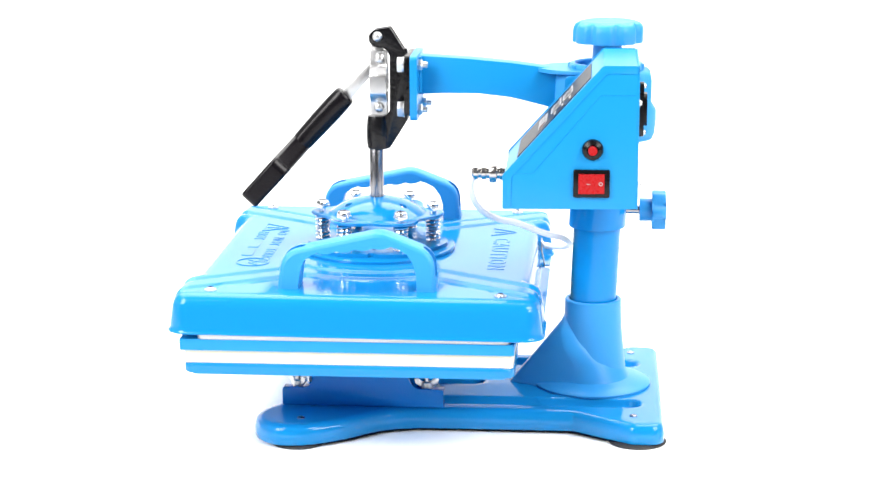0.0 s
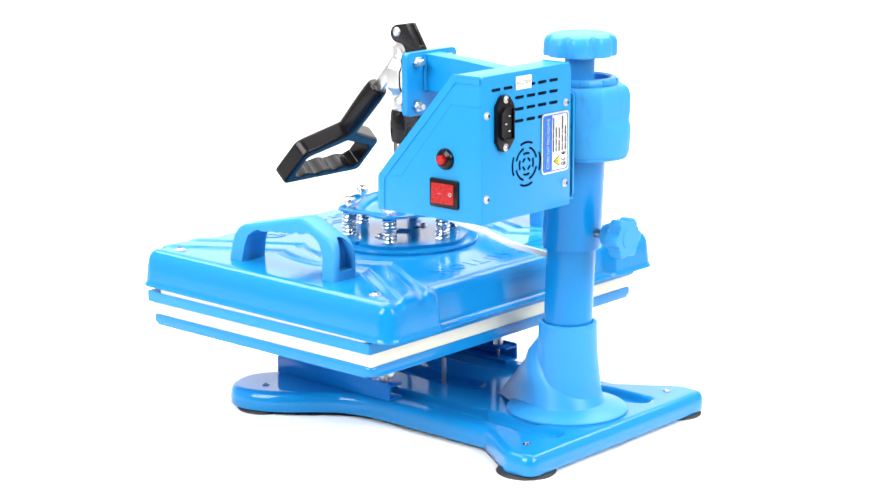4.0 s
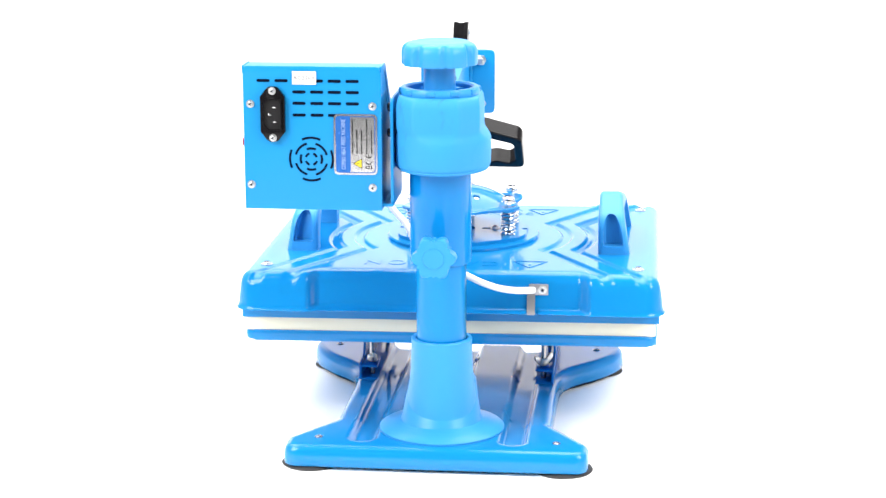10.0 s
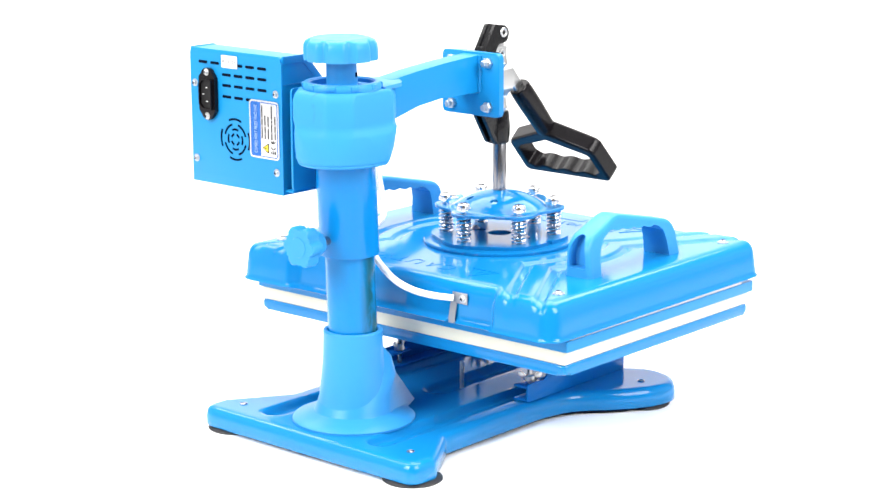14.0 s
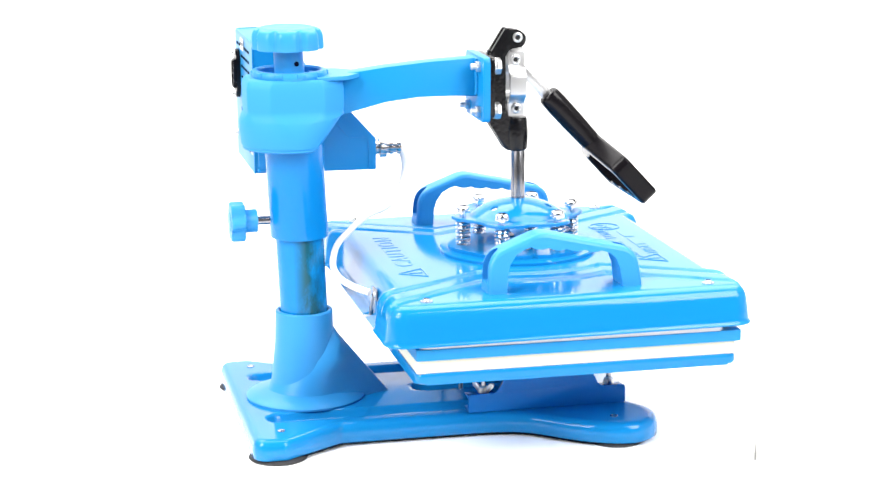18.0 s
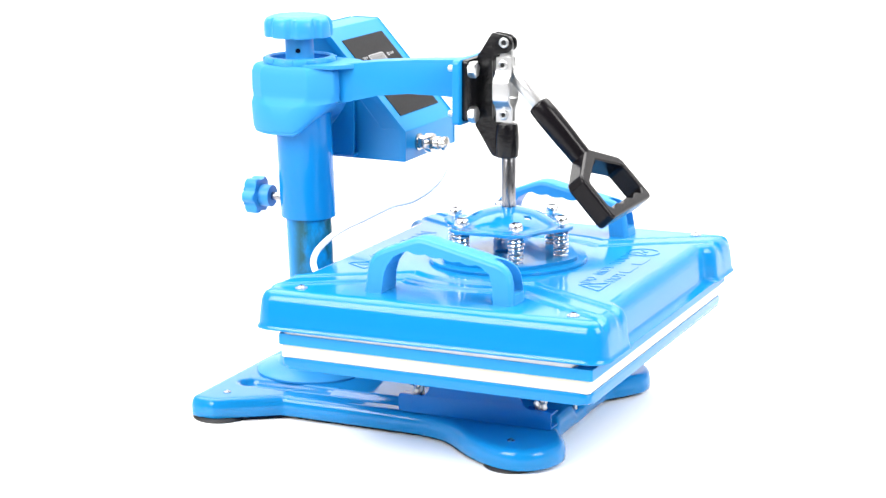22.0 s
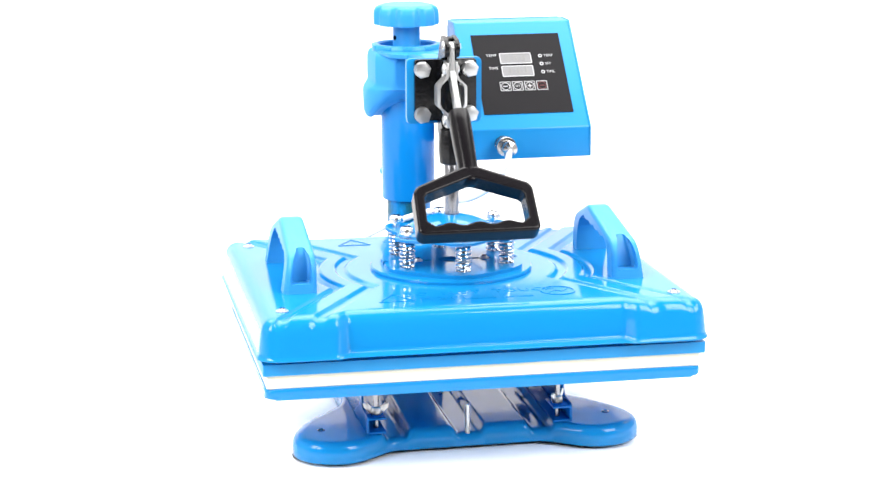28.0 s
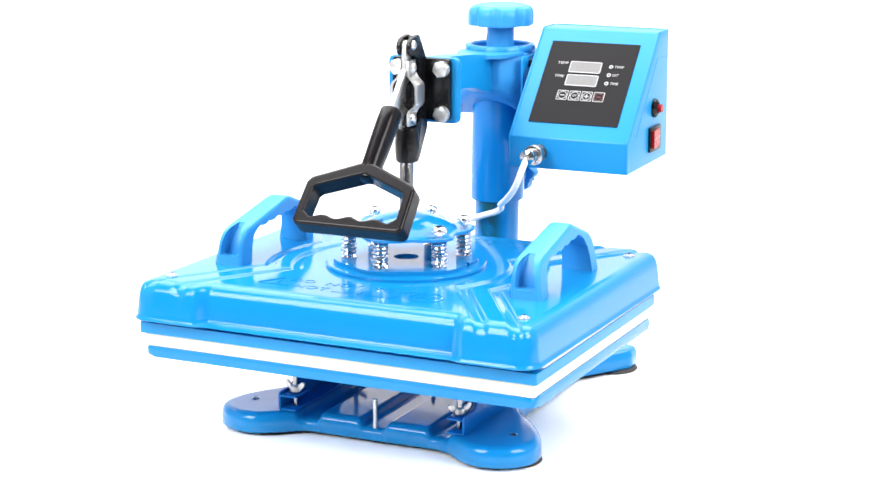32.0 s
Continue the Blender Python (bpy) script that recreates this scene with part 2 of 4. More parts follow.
def words(text, size, depth=0.0003, spacing=1.0, align="CENTER"):
    cu = bpy.data.curves.new("tmp", "FONT")
    cu.body, cu.size, cu.extrude, cu.align_x, cu.align_y, cu.space_character, cu.resolution_u = text, size, depth, align, "CENTER", spacing, 3
    ob = bpy.data.objects.new("tmp", cu)
    me = bpy.data.meshes.new_from_object(ob)
    bm = bmesh.new()
    bm.from_mesh(me)
    bpy.data.meshes.remove(me)
    bpy.data.objects.remove(ob)
    bpy.data.curves.remove(cu)
    return bm


def placed(bm, origin, u, v):
    """Lays a mesh drawn in the xy plane on a surface with axes u and v."""
    u, v = Vector(u).normalized(), Vector(v).normalized()
    n = u.cross(v)
    m = Matrix.Translation(origin) @ Matrix((u, v, n)).transposed().to_4x4()
    bm.transform(m)
    return bm


def flat(pts, h=0.0004):
    return prism(pts, "z", 0.0, h)


def frame_bm(outer, inner, h):
    """A flat ring between two outlines of as many points."""
    n = len(outer)
    bm = bmesh.new()
    rows = [[bm.verts.new((x, y, z)) for x, y in pts] for pts, z in ((outer, 0), (outer, h), (inner, h), (inner, 0))]
    for a, b in zip(rows, rows[1:] + rows[:1]):
        for i in range(n):
            bm.faces.new((a[i], a[(i + 1) % n], b[(i + 1) % n], b[i]))
    return bm


def rrect(cx, cy, hx, hy, r, n=4):
    return roundpoly([(cx - hx, cy - hy), (cx + hx, cy - hy), (cx + hx, cy + hy), (cx - hx, cy + hy)], r, n)


# ---- studio sweep ----
LOW = -0.040
sweep = [(-1.76, LOW), (0.9, LOW)] + [(0.9 + 1.2 * math.sin(a), LOW + 1.2 - 1.2 * math.cos(a)) for a in [math.pi / 2 * k / 16 for k in range(1, 17)]] + [(2.1, 5.0)]
bm = bmesh.new()
rows = [[bm.verts.new((x, y, z)) for y, z in sweep] for x in (-6.0, 6.0)]
for i in range(len(sweep) - 1):
    bm.faces.new((rows[0][i], rows[1][i], rows[1][i + 1], rows[0][i + 1]))
tagged(link("ground", bm, STUDIO, None, xf=Matrix()), "seamless white studio sweep, overexposed to pure white", "backdrop", kind="structure")

floor_bm = rbox(-6.0, 6.0, -3.4, 6.0, -0.15, LOW - 0.004, 0.0)
tagged(link("floor", floor_bm, SURROUND, None, xf=Matrix()), "plain grey studio floor under the white sweep", "floor", kind="structure")
# unseen dark wall and ceiling, added to keep the white world out of reflections
tagged(link("blocking_wall", rbox(-6.0, 6.0, -3.5, -3.4, -0.15, 3.6, 0.0), SURROUND, None, xf=Matrix()), "unseen dark wall added behind the camera to block the white world", "wall", kind="structure")
tagged(link("ceiling", rbox(-6.0, 6.0, -3.5, -0.7, 3.6, 3.7, 0.0), SURROUND, None, xf=Matrix()), "unseen dark ceiling added over the camera to block the white world", "ceiling", kind="structure")

# ---- white turntable under the press ----
TR = 0.2965
bm = lathe([(0.0, LOW), (TR, LOW), (TR, -0.0012), (TR - 0.0004, -0.0003), (TR - 0.0014, 0.0), (0.0, 0.0)], None, 180)
table = link("turntable", bm, TABLE, None, xf=Matrix(), angle=40)
tagged(table, "round white display turntable under the heat press", "turntable")
edge = math.atan2(-0.2600, -0.1446 - 0.009) + 0.035
bm = bmesh.new()
for side in (0.0004, -0.0030):
    row = []
    for u, z in ((-0.0002, -0.0100), (0.0008, -0.0130), (0.0022, -0.0180), (0.0030, -0.0225), (0.0024, -0.0275), (0.0, -0.0262), (-0.0022, -0.0238), (-0.0024, -0.0200), (-0.0012, -0.0150)):
        row.append(bm.verts.new(((TR + side) * math.cos(edge + 2.2 * u / TR), (TR + side) * math.sin(edge + 2.2 * u / TR), z * 1.18)))
    bm.faces.new(row)
vs = list(bm.verts)
for i in range(9):
    bm.faces.new((vs[i], vs[(i + 1) % 9], vs[9 + (i + 1) % 9], vs[9 + i]))
# added white flap, placed only to hide the torn patch from one side
flap = rbox(TR - 0.001, TR + 0.0100, 0.0066, 0.0072, -0.0340, -0.0090, 0.0)
flap.transform(Matrix.Rotation(edge, 4, "Z"))
part("patch_screen", flap, TABLE, table, "added white flap that hides the torn patch from one side", Matrix())
part("torn_patch", bm, TORN, table, "small torn grey patch on the rim", Matrix())

# ---- the heat press ----
press = new("heat_press")
tagged(press, "blue combo heat press with springs, control box and black lever", "heat press")
R = press


def screw_head(x, y, z, parent, r=0.0035, toward="z", material=STEEL, xf=OFF, label="cross-slotted steel screw"):
    m = at(x, y, z, toward)
    bm = lathe([(r * 1.5, -0.0002), (r * 1.5, 0.0005), (r, 0.0006), (r, 0.001), (r * 0.8, 0.002), (r * 0.3, 0.0026), (0, 0.0026)], m, 20)
    for a in (25, 115):
        c = rbox(-r * 0.62, r * 0.62, -r * 0.15, r * 0.15, 0.0018, 0.00278, 0)
        c.transform(m @ Matrix.Rotation(radians(a), 4, "Z"))
        for f in c.faces:
            f.material_index = 1
        join(bm, c)
    s = part("screw", bm, material, parent, label, xf)
    s.data.materials.append(RECESS_SHADE)
    return s


# base plate
half = [(0.0, -0.1405), (0.058, -0.1405), (0.074, -0.144), (0.090, -0.156), (0.107, -0.1655), (0.125, -0.1665), (0.143, -0.159), (0.155, -0.145), (0.1575, -0.129), (0.153, -0.111), (0.143, -0.093), (0.130, -0.076), (0.117, -0.062), (0.107, -0.048), (0.1005, -0.028), (0.098, 0.0), (0.0975, 0.06), (0.0975, 0.113)]
back = roundpoly([(0.0975, 0.10), (0.0975, 0.122), (0.1335, 0.176), (0.1325, 0.205), (0.0, 0.2055)], [0, 0.006, 0.012, 0.016, 0], 6)[1:-1]
right = [tuple(p) for p in (Vector((x, y, 0)).to_2d() for x, y in [(v.x, v.y) for v in smooth_path([(x, y, 0) for x, y in half], 6)])] + back
outline = right + [(0.0, 0.2055)] + [(-x, y) for x, y in right[::-1][:-1]]


def base_top(x, y):
    def slot(p, q, r):
        return np.hypot(np.maximum(p + r, 0), np.maximum(q + r, 0)) + np.minimum(np.maximum(p, q) + r, 0) - r

    long = step(slot(np.abs(np.abs(x) - 0.066) - 0.0105, y - 0.182, 0.0095), 0.006)
    mid = step(slot(np.abs(x) - 0.0125, y - 0.034, 0.0115), 0.007)
    return 0.030 - 0.0072 * np.maximum(long, mid)


bm = pressed(outline, (0, 0.02), 0.012, [(0.001, -0.02), (0, 0.03), (0.0, 0.45), (0.0006, 0.68), (0.0018, 0.84), (0.0036, 0.94), (0.0062, 0.99), (0.009, 1.0)], base_top)
base = part("base_plate", bm, PAINT, R, "glossy blue pressed-steel base with long grooves", angle=50)
# solid dark sheet paints the shade beneath the base's edge
part("underside_shade", prism([(x * 0.968, 0.02 + (y - 0.02) * 0.968) for x, y in outline[::4]], "z", 0.0102, 0.0125), RECESS_SHADE, base, "dark sheet standing in for the shade beneath the base")
for x, y in ((0.131, -0.1234), (-0.131, -0.1234), (0.1046, 0.177), (-0.1046, 0.177)):
    fx, fy = (x * 1.055, y + 0.004) if y > 0 else (x, y - 0.002)
    part("rubber_foot", lathe([(0.0, 0.008), (0.0255, 0.008), (0.0265, 0.0088), (0.0255, 0.0102), (0.020, 0.0125), (0.0, 0.0128)], at(fx, fy, 0)), RUBBER, base, "black rubber suction foot")
    part("base_screw", lathe([(0.0036, 0.0298), (0.0036, 0.0306), (0.0022, 0.0312), (0.0016, 0.0307), (0.0, 0.0307)], at(x, y, 0), 14), ROD, base, "small steel rivet")
for y in (-0.1345, -0.0115):
    part("locating_pin", lathe([(0.0021, 0.021), (0.0021, 0.0492), (0.0014, 0.0500), (0.0, 0.0500)], at(0, y, 0), 14), STEEL, base, "upright steel locating pin")

# slide brackets under the lower platen
for s in (1, -1):
    web = roundpoly([(-0.146, 0.0305), (0.003, 0.0305), (0.003, 0.0475), (-0.024, 0.0475), (-0.030, 0.060), (-0.030, 0.0885), (-0.115, 0.0885), (-0.115, 0.060), (-0.121, 0.0475), (-0.146, 0.0475)], [0.001, 0.001, 0.003, 0.006, 0.004, 0, 0, 0.004, 0.006, 0.003])
    bm = prism(web, "x", s * 0.0915, s * 0.0935, 0.0004)
    join(bm, rbox(min(s * 0.076, s * 0.0918), max(s * 0.076, s * 0.0918), -0.146, 0.003, 0.0305, 0.0325, 0.0005),
         rbox(min(s * 0.076, s * 0.0918), max(s * 0.076, s * 0.0918), -0.146, -0.119, 0.0432, 0.0452, 0.0005),
         rbox(min(s * 0.076, s * 0.0918), max(s * 0.076, s * 0.0918), -0.024, 0.003, 0.0432, 0.0452, 0.0005))
    br = part("slide_bracket", bm, DEEP_BLUE, R, "blue folded steel bracket with channel ends")
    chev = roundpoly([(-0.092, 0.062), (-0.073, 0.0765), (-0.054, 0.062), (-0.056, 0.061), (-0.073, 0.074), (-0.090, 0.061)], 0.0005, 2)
    part("stiffening_rib", prism(chev, "x", s * 0.0933, s * 0.0941, 0.0003), DEEP_BLUE, br)
    for y in (-0.133, -0.013):
        x = s * 0.083
        part("bolt", lathe([(0.0024, 0.028), (0.0024, 0.0885)], at(x, y, 0), 12), ROD, br, "threaded steel bolt")
        bm = lathe([(0.0045, 0.0453), (0.0052, 0.0466), (0.0044, 0.0512), (0.0034, 0.0522)], at(x, y, 0), 16)
        for w in (1, -1):
            wing = roundpoly([(0.0025, 0.0458), (0.0052, 0.0463), (0.0108, 0.0518), (0.0116, 0.0556), (0.0084, 0.0560), (0.0030, 0.0510)], 0.0012, 3)
            q = prism([(u * w, v) for u, v in wing], "y", -0.0011, 0.0011, 0.0003)
            q.transform(Matrix.Translation((x, y, 0)) @ Matrix.Rotation(radians(20 + 55 * (y > -0.05) + 30 * s), 4, "Z"))
            join(bm, q)
        part("wing_nut", bm, STEEL, br, "zinc-plated wing nut")

# platens
part("lower_platen", prism(rrect(0, -0.0725, 0.190, 0.1448, 0.009, 7), "z", 0.0883, 0.0985, 0.0036, 4), PAINT, R, "blue lower platen with rounded rim", HEAD)
part("silicone_pad", prism(rrect(0, -0.0725, 0.1888, 0.1438, 0.002), "z", 0.0984, 0.1106, 0.0006), PAD, R, "cream-white silicone pad", HEAD)
part("heating_plate", prism(rrect(0, -0.0737, 0.1922, 0.1462, 0.0015), "z", 0.1104, 0.1202, 0.0006), PAINT_PLAIN, R, "blue coated heating plate", HEAD)
part("insulation_sheet", prism(rrect(0, -0.0675, 0.1915, 0.137, 0.006), "z", 0.1200, 0.1265, 0.0006), SHEET, R, "grey-white insulation sheet", HEAD)

# heater cover
CY = -0.067


def cover_side(u):
    return -0.007 * step(np.abs(u) - 0.124, 0.013)


def cover_edge(inset):
    """The cover's outline, drawn in by the inset, always with as many points."""
    cor, hx, hy = 0.019 - inset, 0.196 - inset, 0.1655 - inset
    sx, sy = hx - cor, hy - cor
    u = np.linspace(-sx, sx, 240)
    run = np.stack([u, -hy - cover_side(u) * (0.35 + min(1.0, inset / 0.0018))], 1)
    q = np.linspace(0, math.pi / 2, 26)[1:-1]
    bend = np.stack([sx + cor * np.sin(q), -sy - cor * np.cos(q)], 1)
    v = np.linspace(-sy, sy, 150)
    side = np.stack([0 * v + hx, v], 1)
    quarter = np.concatenate([run, bend, side, bend[::-1] * (1, -1)])
    edge = np.concatenate([quarter, -quarter])
    # the lip is cut back where the cable strap passes
    notch = (edge[:, 1] > hy - 0.02) & (np.abs(edge[:, 0] + 0.0762) < 0.0050)
    edge[notch, 1] = hy - 0.007 * 1.35
    return edge + (0, CY)


def cover_top(x, y):
    v, u = np.abs(y + 0.066), np.abs(x)
    r = np.hypot(u, v)
    wedge = 0.851 * u - 0.525 * v
    d = np.minimum(wedge - 0.040, r - 0.101)
    e = np.minimum(wedge - 0.067, r - 0.125)
    groove = step(np.abs(d) - 0.0045, 0.0034) + step(np.abs(e) - 0.0045, 0.0034)
    return 0.1588 + 0.0014 * step(e, 0.006) - 0.0025 * np.minimum(groove, 1.0)


bm = pressed(cover_edge, (0, CY), 0.1245, [(0.003, 0.04), (0.0002, 0.0), (0.0, 0.02), (0.0007, 0.040), (0.0014, 0.075), (0.0019, 0.12), (0.0021, 0.17), (0.0030, 0.40), (0.0041, 0.64), (0.0048, 0.74), (0.0062, 0.84), (0.0085, 0.925), (0.0113, 0.972), (0.0144, 0.995), (0.0170, 1.0)], cover_top, rings=170)
cover = part("heater_cover", bm, PAINT, R, "glossy blue pressed heater cover with chevron ribs", CAP, angle=50)
for x, y in ((0.1712, -0.1954), (-0.1712, -0.1954), (0.1712, 0.059), (-0.1712, 0.059)):
    screw_head(x, y, 0.1590, cover, 0.0036, "z", STEEL, CAP)
ZT = 0.1601


def raised(name, bm, origin, parent, label=""):
    return part(name, placed(bm, origin, (1, 0, 0), (0, 1, 0)), PAINT, parent, label, CAP)


raised("raised_lettering", words("CAUTION", 0.0235, 0.0005, 1.28), (0.019, 0.049, ZT), cover, "raised word CAUTION")
raised("raised_lettering", words("DO  NOT  TOUCH", 0.0148, 0.0005, 1.12), (0.004, -0.1665, ZT), cover, "raised words DO NOT TOUCH")
raised("raised_lettering", words("HOT", 0.0148, 0.0005, 1.12), (-0.035, -0.1852, ZT), cover, "raised word HOT")
for x0, x1 in ((-0.013, 0.014), (0.022, 0.047)):
    raised("raised_bar", flat(rrect((x0 + x1) / 2, 0, (x1 - x0) / 2, 0.0050, 0.001), 0.0007), (0, -0.1850, ZT - 0.0002), cover)
for cx, cy in ((-0.072, 0.050), (-0.072, -0.176)):
    tri_o = roundpoly([(cx - 0.017, cy - 0.012), (cx + 0.017, cy - 0.012), (cx, cy + 0.014)], 0.002)
    tri_i = roundpoly([(cx - 0.0145, cy - 0.0105), (cx + 0.0145, cy - 0.0105), (cx, cy + 0.0117)], 0.0012)
    raised("warning_triangle", frame_bm(tri_o, tri_i, 0.0009), (0, 0, ZT - 0.0002), cover, "raised triangle outline")
    raised("triangle_bar", flat(rrect(cx, cy - 0.003, 0.0014, 0.006, 0.001), 0.0008), (0, 0, ZT - 0.0002), cover)
raised("emblem_ring", frame_bm(circle(0.072, -0.175, 0.0155, 40), circle(0.072, -0.175, 0.0140, 40), 0.0009), (0, 0, ZT - 0.0002), cover, "raised round emblem")
raised("emblem_bar", flat(roundpoly([(0.063, -0.179), (0.070, -0.171), (0.075, -0.176), (0.081, -0.169), (0.082, -0.171), (0.075, -0.179), (0.070, -0.174), (0.064, -0.181)], 0.0005, 2), 0.0008), (0, 0, ZT - 0.0002), cover)

# carrying handles
def carved(bm, hole):
    """The solid bm less the solid hole."""
    obs = []
    for m in (bm, hole):
        bmesh.ops.recalc_face_normals(m, faces=m.faces)
        me = bpy.data.meshes.new("tmp")
        m.to_mesh(me)
        m.free()
        obs.append(bpy.data.objects.new("tmp", me))
        scene.collection.objects.link(obs[-1])
    cut = obs[0].modifiers.new("cut", "BOOLEAN")
    cut.operation, cut.object, cut.solver = "DIFFERENCE", obs[1], "EXACT"
    me = bpy.data.meshes.new_from_object(obs[0].evaluated_get(bpy.context.evaluated_depsgraph_get()))
    res = bmesh.new()
    res.from_mesh(me)
    for ob in obs:
        old = ob.data
        bpy.data.objects.remove(ob)
        bpy.data.meshes.remove(old)
    bpy.data.meshes.remove(me)
    return res


for s in (1, -1):
    outer = [(-0.1385, 0.1565), (-0.1345, 0.1904), (-0.0475, 0.2100), (0.0000, 0.1916), (0.0024, 0.1565)]
    rim = np.array(roundpoly(outer, [0, 0.021, 0.026, 0.022, 0], 9))
    waves = []
    for k in range(25):
        y = -0.038 - 0.064 * k / 24
        waves.append((y, 0.1972 + (y + 0.038) * 0.10 - 0.0017 * abs(math.sin(math.pi * 4 * k / 24))))
    inner = [(-0.0146, 0.1565), (-0.0157, 0.1743), (-0.0184, 0.1830), (-0.0242, 0.1912), (-0.0320, 0.1955)] + waves + [(-0.1079, 0.1886), (-0.1146, 0.1837), (-0.1178, 0.1745), (-0.1199, 0.1565)]
    way = np.gradient(rim, axis=0)
    way /= np.linalg.norm(way, axis=1, keepdims=True)
    inward = np.stack([way[:, 1], -way[:, 0]], 1)
    rings = []
    for x, inset in ((-0.0118, 0.0040), (-0.0113, 0.0024), (-0.0103, 0.0010), (-0.0086, 0.0002), (-0.0070, 0.0), (0.0070, 0.0), (0.0086, 0.0002), (0.0103, 0.0010), (0.0113, 0.0024), (0.0118, 0.0040)):
        q = rim + inward * inset
        q[[0, -1], 1] = 0.1565
        rings.append([(x, y, z) for y, z in q.tolist() + inner])
    bm = loft(rings)
    for y0, lean, way_out in ((-0.1250, 0.0110, -1), (-0.0100, -0.0075, 1)):
        bowl = []
        for z, hx in ((0.1668, 0.0066), (0.1676, 0.0076), (0.1700, 0.0080), (0.1800, 0.0078), (0.1870, 0.0070), (0.1915, 0.0056), (0.1945, 0.0036), (0.1955, 0.0018)):
            y = y0 + lean * ((z - 0.1668) / 0.0287) ** 2
            bowl.append([(-hx, y + 0.040 * way_out, z), (-hx, y + 0.0016 * way_out, z), (-hx * 0.7, y, z), (hx * 0.7, y, z), (hx, y + 0.0016 * way_out, z), (hx, y + 0.040 * way_out, z)])
        bm = carved(bm, loft(bowl))
    for v in bm.verts:
        v.co.x = v.co.x * (1.27 - 6.8 * (v.co.z - 0.157)) + s * (0.1480 - 0.08 * (v.co.z - 0.157))
    h = part("carry_handle", bm, PLASTIC, R, "blue plastic carrying handle with finger grips", CAP, angle=15)

# disc, springs and spider
YC = -0.0668
disc = part("spring_base_disc", lathe([(0.0, 0.1585), (0.0735, 0.1585), (0.0738, 0.1625), (0.0728, 0.1638), (0.0, 0.1638)], at(0, YC, 0), 72), PAINT, R, "round blue base disc", CAP)


def scallop(r0, amp, lobes, phase, n=144):
    return [(r * math.cos(a), YC + r * math.sin(a)) for a, r in ((2 * math.pi * i / n, r0 + amp * math.cos(lobes * (2 * math.pi * i / n - phase))) for i in range(n))]


bm = carved(prism(scallop(0.0645, 0.0022, 6, math.pi / 2), "z", 0.1638, 0.1672, 0.0008), prism(circle(0, YC, 0.0115, 40), "z", 0.1600, 0.1700))
for k in (1, -1):
    bm = carved(bm, prism(circle(k * 0.0605, YC, 0.0032, 18), "z", 0.1600, 0.1700))
    bm = carved(bm, prism(roundpoly([(k * 0.018, YC - 0.003), (k * 0.037, YC - 0.003), (k * 0.037, YC + 0.003), (k * 0.018, YC + 0.003)], 0.0029, 5), "z", 0.1600, 0.1700))
part("scalloped_plate", bm, PAINT, R, "blue scalloped retaining plate", CAP)
for a in (0, 180):
    c, sn = math.cos(radians(a)), math.sin(radians(a))
    screw_head(0.031 * c, YC + 0.031 * sn, 0.1672, disc, 0.0032, "z", STEEL, CAP)


def spider_point(a, q):
    lob = 0.0565 + 0.0068 * math.cos(6 * (a - math.pi / 2))
    r = lob * q
    z = 0.1942 + 0.0158 * max(0.0, 1 - (r / 0.0450) ** 2) ** 0.85 + 0.0012 * max(0.0, r - 0.052) / 0.010
    return r * math.cos(a), YC + r * math.sin(a), z


n = 144
rings = []
for q in [1.0, 0.985, 0.95, 0.91, 0.87, 0.83, 0.79, 0.75, 0.71, 0.67, 0.63, 0.58, 0.52, 0.46, 0.4, 0.33, 0.26, 0.18, 0.1]:
    rings.append([(p[0], p[1], p[2] + (-0.0006 if q == 1.0 else 0.0)) for p in (spider_point(2 * math.pi * i / n, q) for i in range(n))])
low = [[(p[0], p[1], p[2] - 0.0024) for p in ring] for ring in rings[::-1]]
bm = loft(low + rings)
for k in (0, 2, 3, 5):
    a = radians(120 + 60 * k)
    bm = carved(bm, prism(circle(0.030 * math.cos(a), YC + 0.030 * math.sin(a), 0.0036, 24), "z", 0.185, 0.222))
spider = part("pressure_spider", bm, PAINT, R, "domed blue six-lobed pressure plate", CAP, angle=40)
for k in range(6):
    a = radians(90 + 60 * k)
    x, y = 0.0527 * math.cos(a), YC + 0.0527 * math.sin(a)
    turns, m = 6.5, 126
    coil = [(x + 0.0058 * math.cos(2 * math.pi * turns * i / m), y + 0.0058 * math.sin(2 * math.pi * turns * i / m), 0.1690 + 0.0225 * i / m) for i in range(m + 1)]
    bm = tube(coil, 0.0014, 8)
    join(bm, lathe([(0.0068, 0.1671), (0.0068, 0.1684)], at(x, y, 0), 20))
    part("spring", bm, CHROME, R, "chrome coil spring", CAP)
    bm = lathe([(0.0031, 0.166), (0.0031, 0.1985), (0.0068, 0.1987), (0.0068, 0.2000), (0.0044, 0.2002), (0.0044, 0.2008), (0.0064, 0.2010), (0.0064, 0.2022), (0.0058, 0.2036), (0.0042, 0.2046), (0.0, 0.2049)], at(x, y, 0), 20)
    sc = part("spring_screw", bm, CHROME, R, "chrome pan-head screw with washer", CAP)
    for t in (20, 110):
        c = rbox(-0.0038, 0.0038, -0.0007, 0.0007, 0.2042, 0.20505, 0)
        c.transform(Matrix.Translation((x, y, 0)) @ Matrix.Rotation(radians(t + 17 * k), 4, "Z"))
        part("cross_slot", c, RECESS_SHADE, sc, "", CAP)

